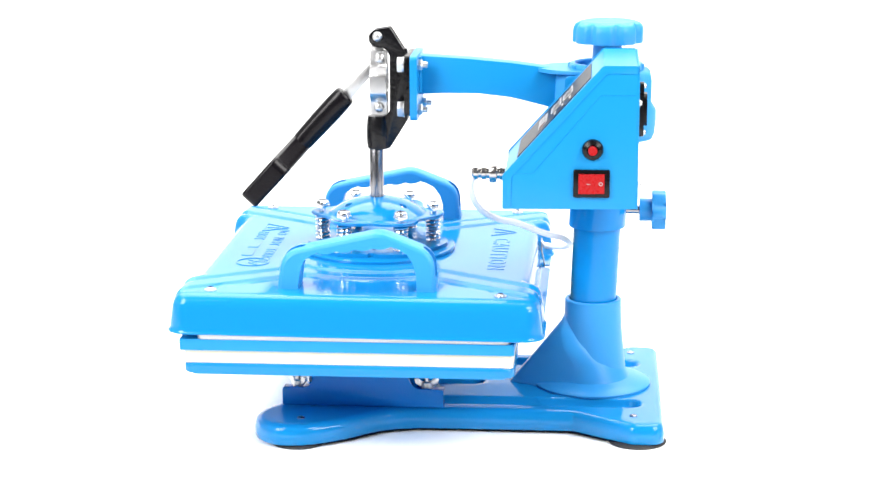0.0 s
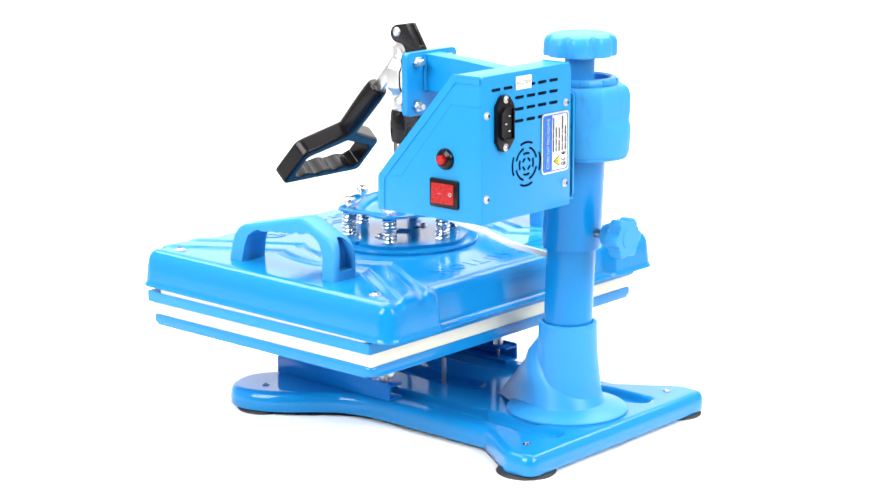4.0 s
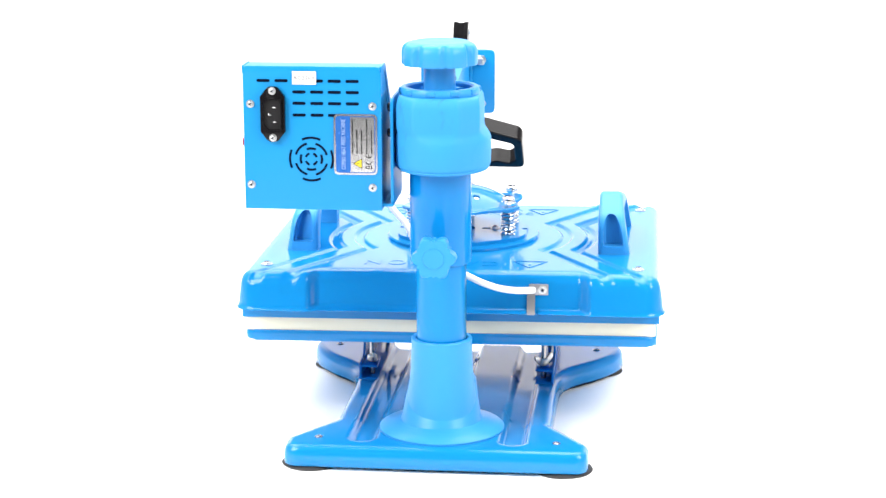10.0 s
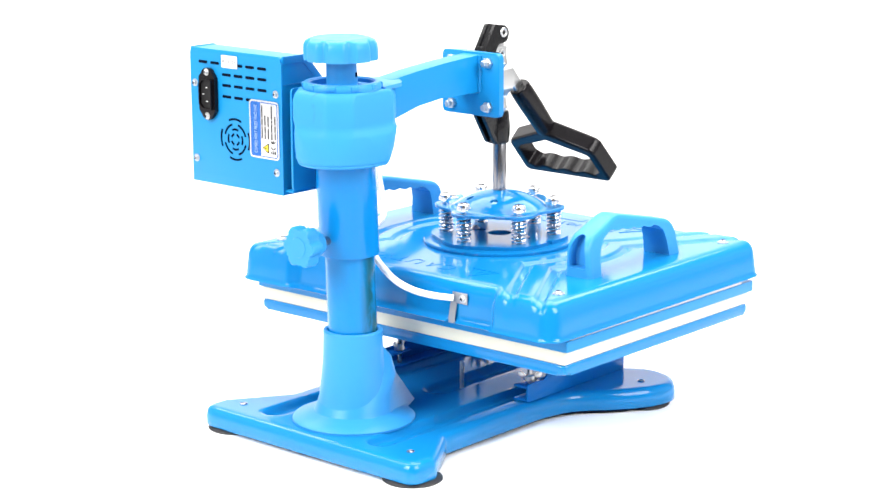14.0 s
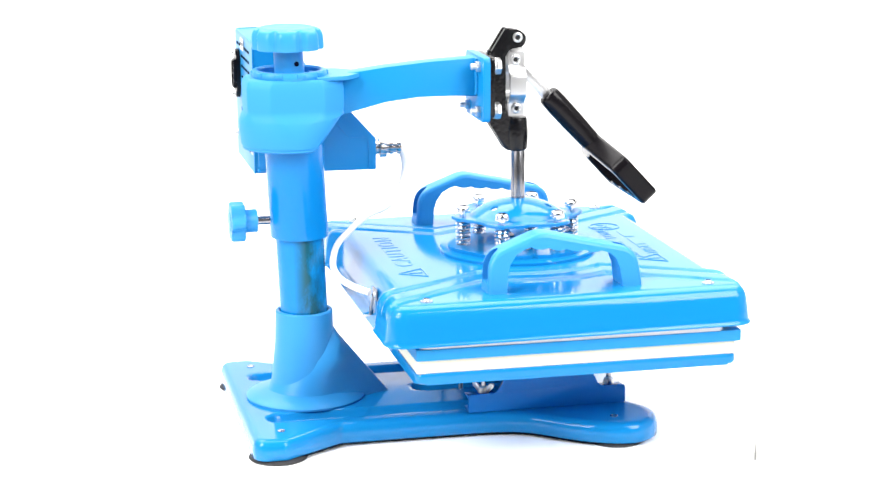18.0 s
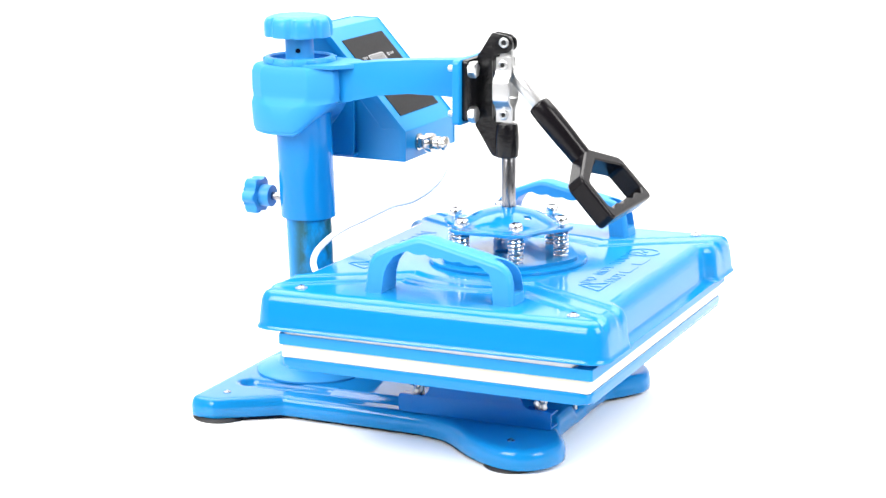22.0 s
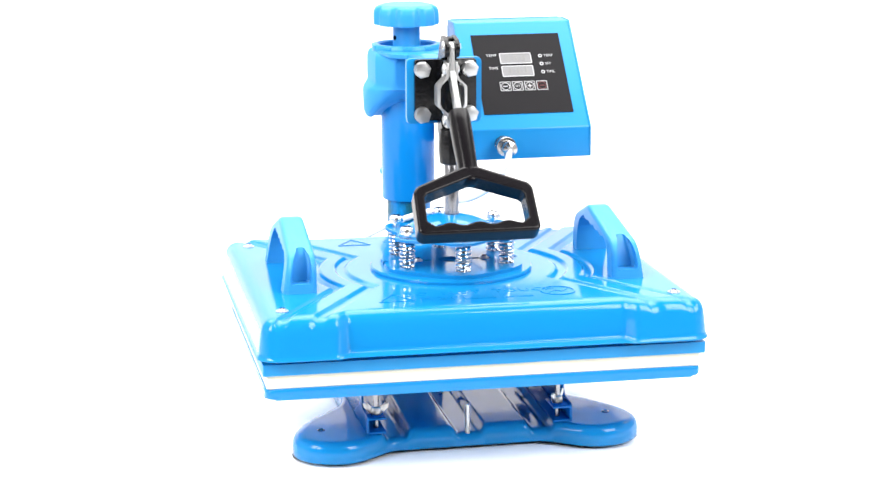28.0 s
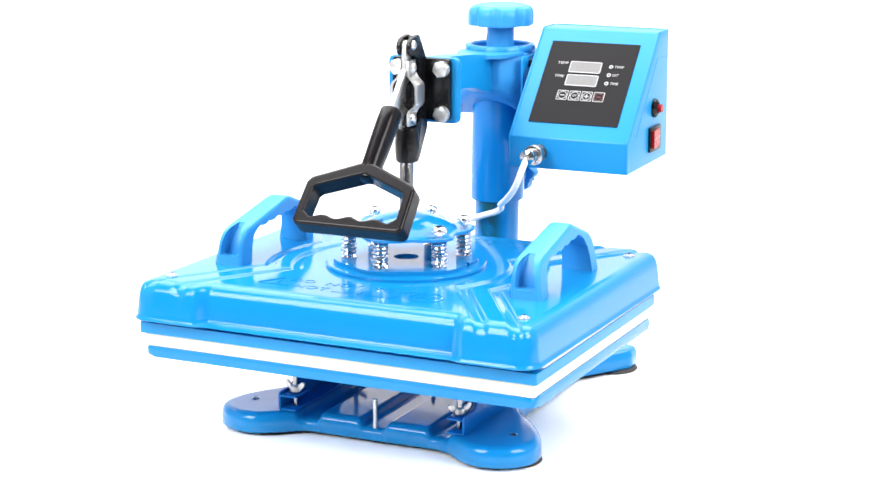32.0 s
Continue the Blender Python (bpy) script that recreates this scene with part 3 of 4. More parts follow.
# press rod and toggle
part("press_rod", lathe([(0.0064, 0.205), (0.0066, 0.2065), (0.0066, 0.262), (0.006, 0.263)], at(0, YC, 0), 32), ROD, R, "polished steel press rod")
toggle = part("rod_holder", lathe([(0.0095, 0.2555), (0.0104, 0.2562), (0.0112, 0.264), (0.0113, 0.274), (0.0104, 0.284), (0.0098, 0.2866), (0.006, 0.287)], at(0, -0.0648, 0), 28), CAST, R, "black cast rod holder")
prof = [(-0.0525, 0.3702), (-0.0375, 0.3465), (-0.0362, 0.284), (-0.0535, 0.2562), (-0.0600, 0.2562), (-0.0600, 0.2872), (-0.0532, 0.2890), (-0.0528, 0.3475), (-0.0590, 0.3510), (-0.0680, 0.3522), (-0.0722, 0.3565), (-0.0722, 0.3635), (-0.0665, 0.3680)]
prof = roundpoly(prof, [0.0015, 0.004, 0.002, 0.004, 0, 0, 0.004, 0.006, 0.004, 0.004, 0.004, 0.004, 0.003], 4)
bm = prism(prof, "x", -0.0068, -0.0030, 0.0008)
join(bm, prism(prof, "x", 0.0030, 0.0068, 0.0008), prism([(-0.0530, 0.3690), (-0.0400, 0.3480), (-0.0480, 0.3455), (-0.0560, 0.3580), (-0.0575, 0.3680)], "x", -0.0032, 0.0032), rbox(-0.0032, 0.0032, -0.0525, -0.0370, 0.284, 0.350, 0.0005))
frame_ob = part("toggle_frame", bm, CAST, R, "black cast toggle clamp frame")
part("flange", prism(rrect(0.0008, 0.3185, 0.0285, 0.0280, 0.003), "y", -0.0375, -0.0318, 0.0008), CAST, frame_ob, "black cast mounting flange")


def hexa(cx, cz, r, y0, y1, parent, label):
    bm = prism([(cx + r * math.cos(radians(60 * i + 12)), cz + r * math.sin(radians(60 * i + 12))) for i in range(6)], "y", y0, y1, 0.0007)
    return part("hex_bolt", bm, STEEL, parent, label)


arm_plate = part("arm_plate", prism(rrect(0.0006, 0.3170, 0.0348, 0.0298, 0.0045), "y", -0.0316, -0.0250, 0.0007), PAINT_PLAIN, R, "blue steel mounting plate")
for x in (-0.0213, 0.0227):
    for z in (0.3377, 0.2964):
        b = hexa(x, z, 0.0078, -0.0440, -0.0385, arm_plate, "zinc hex bolt head")
        part("washer", lathe([(0.0074, 0), (0.0074, 0.0011)], at(x, -0.0376, z, "-y"), 24), STEEL, arm_plate)
        part("nut", prism([(x + 0.0052 * math.cos(radians(60 * i)), z + 0.0052 * math.sin(radians(60 * i))) for i in range(6)], "y", -0.0252, -0.0208, 0.0006), STEEL, arm_plate, "zinc hex nut")
        part("bolt_end", lathe([(0.0030, 0), (0.0030, 0.0085), (0.0024, 0.0092), (0, 0.0092)], at(x, -0.0252, z, "y"), 14), STEEL, arm_plate)

# lever: pivots, link straps, bar and grip
def bar_between(p, q, w, x0, x1, b=0.0008, ends=0.0):
    p, q = Vector(p), Vector(q)
    d = (q - p).normalized()
    s = Vector((-d.y, d.x)) * w / 2
    p, q = p - d * ends, q + d * ends
    return prism(roundpoly([tuple(p + s), tuple(p - s), tuple(q - s), tuple(q + s)], w * 0.45 if ends else 0.0006, 5), "x", x0, x1, b)


PV1, PV2, PV3 = (-0.0642, 0.3615), (-0.0625, 0.3408), (-0.0635, 0.2952)
bm = bar_between(PV1, (-0.0655, 0.3330), 0.0115, -0.0022, 0.0022, 0.0006, 0.004)
join(bm, bar_between((-0.0640, 0.3400), (-0.0985, 0.3010), 0.0108, -0.0024, 0.0024, 0.0006, 0.002))
lever = part("lever_bar", bm, STEEL, R, "flat zinc-plated lever bar")
for s in (1, -1):
    pts = [(s * 0.0052, 0.348), (s * 0.0052, 0.3345), (s * 0.0135, 0.3265), (s * 0.0135, 0.3085), (s * 0.0052, 0.3010), (s * 0.0052, 0.2885)]
    sm = roundpoly([(x, z) for x, z in pts], [0, 0.004, 0.004, 0.004, 0.004, 0], 4)
    inn = [(x - s * 0.0026, z) for x, z in sm]
    bm = prism(sm + inn[::-1], "y", -0.0714, -0.0558, 0.0006)
    part("toggle_link", bm, STEEL, R, "bent zinc-plated toggle link")
for (y, z), w in ((PV1, 0.0064), (PV2, 0.0056), (PV3, 0.0056)):
    for s in ("x", "-x"):
        sg = 1 if s == "x" else -1
        m = at(sg * (w - 0.0006), y, z, s)
        if s == "x":
            bm = lathe([(0.0050, -0.0030), (0.0050, 0.0004), (0.0042, 0.0018), (0.0024, 0.0030), (0.0, 0.0033)], m, 24)
            part("pivot_rivet", bm, STEEL, lever, "domed steel pivot rivet")
            continue
        bm = lathe([(0.0050, -0.0030), (0.0050, 0.0008), (0.0044, 0.0018), (0.0032, 0.0022), (0.0026, 0.0018), (0.0024, 0.0008), (0.0, 0.0008)], m, 24)
        # ring in the black rubber colour stands in for shade in the hole
        well_shade = lathe([(0.0021, 0.0009), (0.0021, 0.00105), (0.0011, 0.00105), (0.0011, 0.0009)], m, 24)
        for f in well_shade.faces:
            f.material_index = 1
        join(bm, well_shade)
        part("pivot_rivet", bm, STEEL, lever, "hollow steel pivot rivet").data.materials.append(RUBBER)

G0, GD = Vector((0, -0.0950, 0.3065)), Vector((0, -0.679, -0.734))
GN = Vector((0, -0.734, 0.679))
GM = Matrix.Translation(G0) @ Matrix((Vector((1, 0, 0)), -GD, GN)).transposed().to_4x4()


def grip_ring(s, hx, hn, n=24):
    return [GM @ Vector((hx * math.copysign(abs(math.cos(a)) ** 0.8, math.cos(a)), -s, hn * math.copysign(abs(math.sin(a)) ** 0.8, math.sin(a)))) for a in (2 * math.pi * i / n for i in range(n))]


bm = loft([grip_ring(s, hx, hn) for s, hx, hn in ((0, 0.0080, 0.0082), (0.0010, 0.0089, 0.0096), (0.003, 0.0093, 0.0103), (0.014, 0.0095, 0.0108), (0.035, 0.0092, 0.0106), (0.052, 0.0087, 0.0100), (0.060, 0.0087, 0.0098), (0.071, 0.0090, 0.0084), (0.0735, 0.0080, 0.0074), (0.0748, 0.0055, 0.0050))])
part("grip_sleeve", bm, BLACK, lever, "black moulded grip sleeve")
A = 0.061
out = [(-0.006, -A), (0.006, -A), (0.0515, -A - 0.0185), (0.0550, -A - 0.0235), (0.0560, -A - 0.0634), (0.0520, -A - 0.0668), (-0.0520, -A - 0.0668), (-0.0560, -A - 0.0634), (-0.0550, -A - 0.0235), (-0.0515, -A - 0.0185)]
out = [tuple(p) for p in resample(roundpoly(out, [0.003, 0.003, 0.005, 0.004, 0.004, 0.004, 0.004, 0.004, 0.004, 0.005], 4), 120)]
ring_in = [(0.0, -A - 0.0110), (0.0040, -A - 0.0125), (0.0435, -A - 0.0268), (0.0460, -A - 0.0300), (0.0468, -A - 0.0535), (0.0420, -A - 0.0570)]
ring_in += [(0.0400 - 0.080 * k / 36, -A - 0.0572 + 0.0015 * math.cos(2 * math.pi * (0.0400 - 0.080 * k / 36) / 0.0266)) for k in range(37)]
ring_in += [(-0.0420, -A - 0.0570), (-0.0468, -A - 0.0535), (-0.0460, -A - 0.0300), (-0.0435, -A - 0.0268), (-0.0040, -A - 0.0125)]


def ray_ring(pts, c, n=160):
    """The outline met by n even rays from c."""
    p = np.array(pts, float)
    q = np.roll(p, -1, 0)
    res = []
    for k in range(n):
        a = math.pi / 2 + 2 * math.pi * k / n
        d = np.array([math.cos(a), math.sin(a)])
        e = q - p
        det = d[0] * e[:, 1] - d[1] * e[:, 0]
        det = np.where(np.abs(det) < 1e-12, 1e-12, det)
        w = p - np.array(c)
        t = (w[:, 0] * e[:, 1] - w[:, 1] * e[:, 0]) / det
        s = (w[:, 0] * d[1] - w[:, 1] * d[0]) / det
        ok = (s >= -1e-9) & (s <= 1 + 1e-9) & (t > 0)
        res.append(tuple(np.array(c) + d * t[ok].min()))
    return res


out = [(x * 0.955, y) for x, y in out]
ring_in = [(x * 0.955, y) for x, y in ring_in]
cen = (0.0, -A - 0.040)
ro, ri = ray_ring(out, cen, 420), ray_ring(ring_in, cen, 420)
loop = []
for pts, ins, h in ((ri, -0.0016, -0.0092), (ri, -0.0013, -0.0092), (ro, 0.0028, -0.0092), (ro, 0.0024, -0.0092), (ro, 0.0007, -0.0085), (ro, 0.0, -0.0070), (ro, 0.0, -0.0066), (ro, 0.0, 0.0066), (ro, 0.0, 0.0070), (ro, 0.0007, 0.0085), (ro, 0.0024, 0.0092), (ro, 0.0028, 0.0092), (ri, -0.0016, 0.0092), (ri, -0.0012, 0.0092), (ri, 0.0, 0.0083), (ri, 0.0, 0.0079), (ri, 0.0, -0.0079), (ri, 0.0, -0.0083)):
    ring = np.array(pts)
    way = np.roll(ring, -2, 0) - np.roll(ring, 2, 0)
    way /= np.linalg.norm(way, axis=1, keepdims=True)
    ring = ring + np.stack([-way[:, 1], way[:, 0]], 1) * ins
    loop.append([GM @ Vector((x, y, h)) for x, y in ring.tolist()])
bm = bmesh.new()
vs = [[bm.verts.new(p) for p in ring] for ring in loop]
for a, b in zip(vs, vs[1:] + vs[:1]):
    for i in range(len(a)):
        bm.faces.new((a[i], a[(i + 1) % len(a)], b[(i + 1) % len(a)], b[i]))
part("lever_handle", bm, BLACK, R, "black moulded D-shaped lever handle with finger grips", angle=55)

# arm and collar
CX, CCY = -0.0005, 0.1388
SHEAR = Matrix(((1, 0, 0, 0), (0, 1, 0.0412, -0.0412 * 0.113), (0, 0, 1, 0), (0, 0, 0, 1)))
LEAN = OFF @ SHEAR
arm_pts = [(-0.0252, 0.3448), (0.02, 0.3420), (0.06, 0.3385), (0.112, 0.3322), (0.112, 0.2935), (0.085, 0.3005), (0.06, 0.3065), (0.03, 0.3098), (0.0, 0.3098), (-0.0252, 0.3085)]
bm = prism(arm_pts, "x", -0.0105, 0.0105, 0.0012)
arm = part("arm", bm, PAINT_PLAIN, R, "blue curved steel arm")
random.seed(5)
for x in (-0.0112, 0.0112):
    bead = tube([(x + random.uniform(-0.0003, 0.0003), -0.0242, 0.3105 + 0.00105 * k) for k in range(33)], 0.0020, 8)
    for v in bead.verts:
        v.co += Vector((random.uniform(-1, 1), random.uniform(-1, 1), 0)) * 0.00025
    part("weld_bead", bead, PAINT_PLAIN, arm, "rough painted weld bead", angle=70)


def collar_ring(z, hx, back_y, front_y, cut, r, dx=-0.0012):
    p = [(-hx, -front_y * (1 - cut)), (-hx * (1 - cut), -front_y), (hx * (1 - cut), -front_y), (hx, -front_y * (1 - cut)), (hx, back_y * (1 - cut)), (hx * (1 - cut), back_y), (-hx * (1 - cut), back_y), (-hx, back_y * (1 - cut))]
    rise = max(0.0, 0.2985 - z) * 1.05
    soft = 0.78 * min(1.0, max(0.0, (0.3060 - z) / 0.010)) + 0.06
    ring = []
    for x, y in roundpoly(p, r, 7):
        far = back_y if y > 0 else front_y
        a = math.atan2(y / far, x / hx)
        ring.append((x + (hx * math.cos(a) - x) * soft, y + (far * math.sin(a) - y) * soft))
    return [(x + dx, CCY + y, z + rise * min(1.0, max(0.0, -0.012 - y) / 0.034)) for x, y in ring]


rings = [collar_ring(*v) for v in ((0.2672, 0.0370, 0.0438, 0.0388, 0.58, 0.05, -0.003), (0.2676, 0.0392, 0.0462, 0.0412, 0.58, 0.05, -0.003), (0.2690, 0.0401, 0.0471, 0.0422, 0.58, 0.05, -0.003), (0.2697, 0.0396, 0.0466, 0.0417, 0.58, 0.05, -0.003), (0.2702, 0.0396, 0.0466, 0.0418, 0.58, 0.05, -0.003), (0.2709, 0.0405, 0.0475, 0.0430, 0.58, 0.05, -0.003), (0.2724, 0.0411, 0.0482, 0.0438, 0.58, 0.05, -0.003), (0.2850, 0.0416, 0.0488, 0.0464, 0.57, 0.05, -0.003), (0.2940, 0.0415, 0.0486, 0.0478, 0.55, 0.03, -0.003), (0.2966, 0.0408, 0.0477, 0.0476, 0.52, 0.02, -0.0027),
                                   (0.2990, 0.0392, 0.0462, 0.0471, 0.48, 0.014, -0.0022), (0.3014, 0.0374, 0.0446, 0.0465, 0.46, 0.010, -0.0016), (0.3042, 0.0364, 0.0436, 0.0462, 0.44, 0.006), (0.3080, 0.0361, 0.0432, 0.0461, 0.44, 0.005), (0.3240, 0.0359, 0.0427, 0.0460, 0.44, 0.005), (0.3292, 0.0351, 0.0412, 0.0453, 0.46, 0.005), (0.3312, 0.0344, 0.0394, 0.0446, 0.48, 0.005), (0.3322, 0.0334, 0.0382, 0.0436, 0.50, 0.007))]
collar = part("collar", loft(rings), SCUFFED, R, "light blue moulded plastic collar, slightly scuffed", LEAN, angle=48)
leaf = roundpoly([(-0.034, 0.128), (-0.026, 0.098), (0.0, 0.077), (0.026, 0.098), (0.034, 0.128)], [0, 0.02, 0.012, 0.02, 0], 6)
part("top_tongue", prism(leaf, "z", 0.3305, 0.3342, 0.001), PLASTIC, collar)
part("collar_rim", lathe([(0.0275, 0.320), (0.0345, 0.3315), (0.0345, 0.3360), (0.0330, 0.3385), (0.0295, 0.3388), (0.0280, 0.3372), (0.0270, 0.3212), (0.0, 0.3212)], at(CX, CCY, 0), 56), PLASTIC, collar, "", LEAN)
for k in range(10):
    a = radians(36 * k + 10)
    bm = rbox(0.0325, 0.0352, -0.0042, 0.0042, 0.3335, 0.3380, 0.0008)
    bm.transform(Matrix.Translation((CX, CCY, 0)) @ Matrix.Rotation(a, 4, "Z"))
    part("rim_tab", bm, PLASTIC, collar, "", LEAN)

# pressure knob
def lobed(r0, amp, lobes, n=112, sharp=1.0, phase=0.0):
    res = []
    for i in range(n):
        a = 2 * math.pi * i / n
        c = 0.5 + 0.5 * math.cos(lobes * (a - phase))
        res.append((a, r0 - amp * (1 - min(1.0, c * sharp)) ** 1.5))
    return res


def lobe_ring(r0, amp, lobes, z, k=1.0, sharp=2.2, phase=0.654):
    return [(CX + r * k * math.cos(a), CCY + r * k * math.sin(a), z) for a, r in lobed(r0, amp, lobes, 112, sharp, phase)]


rings = [lobe_ring(0.0327, 0.0, 8, 0.3574, 0.80), lobe_ring(0.0327, 0.0030, 8, 0.3574, 0.985), lobe_ring(0.0327, 0.0032, 8, 0.3587), lobe_ring(0.0327, 0.0036, 8, 0.3676), lobe_ring(0.0327, 0.0038, 8, 0.3713, 0.985), lobe_ring(0.0327, 0.0028, 8, 0.3745, 0.93), lobe_ring(0.0327, 0.0010, 8, 0.3762, 0.84), lobe_ring(0.0327, 0.0, 8, 0.3771, 0.72), lobe_ring(0.0327, 0.0, 8, 0.3766, 0.66), lobe_ring(0.0327, 0.0, 8, 0.3771, 0.3)]
knob = part("pressure_knob", loft(rings), PLASTIC, R, "light blue fluted plastic pressure knob", LEAN)
part("neck", lathe([(0.0145, 0.318), (0.0138, 0.330), (0.0134, 0.3590)], at(CX, CCY, 0), 36), PLASTIC, knob, "", LEAN)
part("cross_hole", lathe([(0.0, 0.0), (0.0023, 0.0), (0.0023, 0.0006), (0.0, 0.0006)], pose(CX, CCY, 0.3445) @ pose(0, 0, 0, 0, 0, 202) @ at(0.0134, 0, 0, "x"), 18), RECESS_SHADE, knob, "small dark cross hole", LEAN)

# column, sleeve, socket
part("column_tube", lathe([(0.0221, 0.100), (0.0221, 0.200)], at(CX, CCY, 0), 48), WORN, R, "blue painted steel column tube, worn and stained", LEAN)
sleeve = part("sleeve", lathe([(0.0235, 0.1840), (0.0262, 0.1835), (0.0268, 0.1850), (0.0268, 0.310)], at(CX, CCY, 0), 48), TUBE, R, "blue painted steel sleeve", LEAN)
part("clamp_screw", lathe([(0.0040, 0), (0.0040, 0.022)], at(CX, 0.165, 0.1995, "y"), 18), ROD, sleeve, "steel clamp screw")
bm = lathe([(0.0105, 0.0), (0.0108, 0.0008), (0.0105, 0.0135)], at(CX, 0.1810, 0.1995, "y"), 28)
star = [(CX + r * math.cos(a), 0.1995 + r * math.sin(a)) for a, r in ((2 * math.pi * i / 96, 0.0168 + 0.0024 * math.cos(6 * 2 * math.pi * i / 96)) for i in range(96))]
join(bm, prism(star, "y", 0.1925, 0.2055, 0.0018, 3), lathe([(0.0092, 0.0), (0.0088, 0.0008), (0.0, 0.0009)], at(CX, 0.2054, 0.1995, "y"), 32))
part("clamp_knob", bm, PLASTIC, sleeve, "light blue star-shaped clamp knob")
bm = lathe([(0.0555, 0.0300), (0.0556, 0.0318), (0.0540, 0.0332), (0.0420, 0.0362), (0.0345, 0.0390), (0.0322, 0.0430), (0.0312, 0.0500), (0.0276, 0.0850), (0.0268, 0.1080), (0.0268, 0.1125), (0.0260, 0.1135), (0.0232, 0.1135), (0.0226, 0.1110), (0.0226, 0.105)], at(CX, CCY, 0), 64)
socket = part("column_socket", bm, PLASTIC, R, "light blue moulded column socket with round flange")
rings = []
for z, rad, fore in ((0.0302, 0.0400, 0.0), (0.0350, 0.0375, 0.0005), (0.0420, 0.0350, 0.0015), (0.0550, 0.0326, 0.0050), (0.0700, 0.0298, 0.0160), (0.0850, 0.0205, 0.0225), (0.0985, 0.0080, 0.0225)):
    tip = 0.0608 + (z - 0.0302) * 0.801
    arc = [radians(66 + 228 * k / 32) for k in range(33)]
    rings.append([(-0.0046, tip + 0.0006, z), (-0.0030, tip - 0.0002, z), (0.0030, tip - 0.0002, z), (0.0046, tip + 0.0006, z)] + [(rad * math.sin(a), CCY - fore - rad * math.cos(a), z) for a in arc])
bm = loft(rings)
part("gusset", bm, PLASTIC, socket, "triangular front gusset", angle=60)

# control box: it sits a little askew on its bracket
YAW = OFF @ Matrix.Translation((0.107, 0.1191, 0.0006)) @ Matrix.Rotation(radians(0.25), 4, "Z") @ Matrix.Translation((-0.107, -0.12, 0))


def box_part(name, bm, material, parent, label=""):
    return part(name, bm, material, parent, label, YAW)


BX0, BX1 = 0.0472, 0.1655
prof = [(0.0615, 0.2326), (0.1755, 0.2338), (0.1755, 0.3565), (0.1465, 0.3565), (0.0620, 0.2622)]
box = box_part("control_box", prism(roundpoly(prof, [0.0012, 0.001, 0.001, 0.0035, 0.0035], 4), "x", BX0, BX1, 0.0018, 3), PAINT_PLAIN, R, "blue sheet-metal control box with sloping front")
for x0, x1 in ((BX1 - 0.0010, BX1 + 0.0006), (BX0 - 0.0006, BX0 + 0.0010)):
    strip = [(0.0610, 0.2328), (0.0610, 0.2626), (0.1462, 0.3572), (0.1750, 0.3572), (0.1750, 0.3505), (0.1495, 0.3505), (0.0684, 0.2602), (0.0684, 0.2328)]
    box_part("fascia_flange", prism(roundpoly(strip, [0.001, 0.003, 0.003, 0.0005, 0.0005, 0.002, 0.002, 0.0005], 4), "x", x0, x1, 0.0005), PAINT_PLAIN, box, "folded side flange of the fascia")
for x in (BX1, BX0):
    box_part("side_crease", tube([(x, y, z) for y, z in [(0.0672, 0.2640), (0.0868, 0.2640), (0.1445, 0.3320), (0.1745, 0.3320)]], 0.00035, 6), PAINT_PLAIN, box, "pressed crease line")
# side switches
box_part("switch_bezel", prism(rrect(0.1373, 0.2560, 0.0155, 0.0120, 0.0012), "x", BX1, BX1 + 0.0022, 0.0006), BLACK, box, "black switch bezel")
bm = prism([(0.1262, 0.2475), (0.1484, 0.2475), (0.1484, 0.2645), (0.1262, 0.2645)], "x", BX1 + 0.0005, BX1 + 0.0032)
for v in bm.verts:
    if v.co.x > BX1 + 0.002:
        v.co.x += 0.0022 * (0.1484 - v.co.y) / 0.0222 - 0.0004
bevel(bm, 0.0007)
box_part("rocker_switch", bm, RED, box, "red illuminated rocker switch")
box_part("switch_mark", placed(frame_bm(circle(0, 0, 0.0017, 20), circle(0, 0, 0.0011, 20), 0.0004), (BX1 + 0.0031, 0.1452, 0.2560), (0, 1, 0), (0, 0, 1)), PRINT, box)
box_part("switch_mark", placed(flat([(-0.0017, -0.0002), (0.0017, -0.0002), (0.0017, 0.0002), (-0.0017, 0.0002)]), (BX1 + 0.0043, 0.1345, 0.2560), (0, 1, 0), (0, 0, 1)), PRINT, box)
box_part("button_bezel", lathe([(0.0092, 0), (0.0092, 0.0012), (0.0082, 0.0030), (0.0050, 0.0046), (0.0048, 0.0030), (0, 0.0030)], at(BX1, 0.1380, 0.2852, "x"), 32), BLACK, box, "black round button bezel")
box_part("reset_button", lathe([(0.0040, 0.002), (0.0040, 0.0075), (0.0035, 0.0082), (0, 0.0083)], at(BX1, 0.1380, 0.2852, "x"), 24), RED, box, "red push button")

# sloping display panel
SU = Vector((1, 0, 0))
SV = Vector((0, 0.0845, 0.0943)).normalized()
SN = SU.cross(SV)
SO = Vector((0.107, 0.0620, 0.2622))
# along the slope: distance from its lower edge
def slope_part(name, bm, x, s, lift, material, parent, label=""):
    return box_part(name, placed(bm, SO + SV * s + SN * lift + Vector((x - 0.107, 0, 0)), SU, SV), material, parent, label)


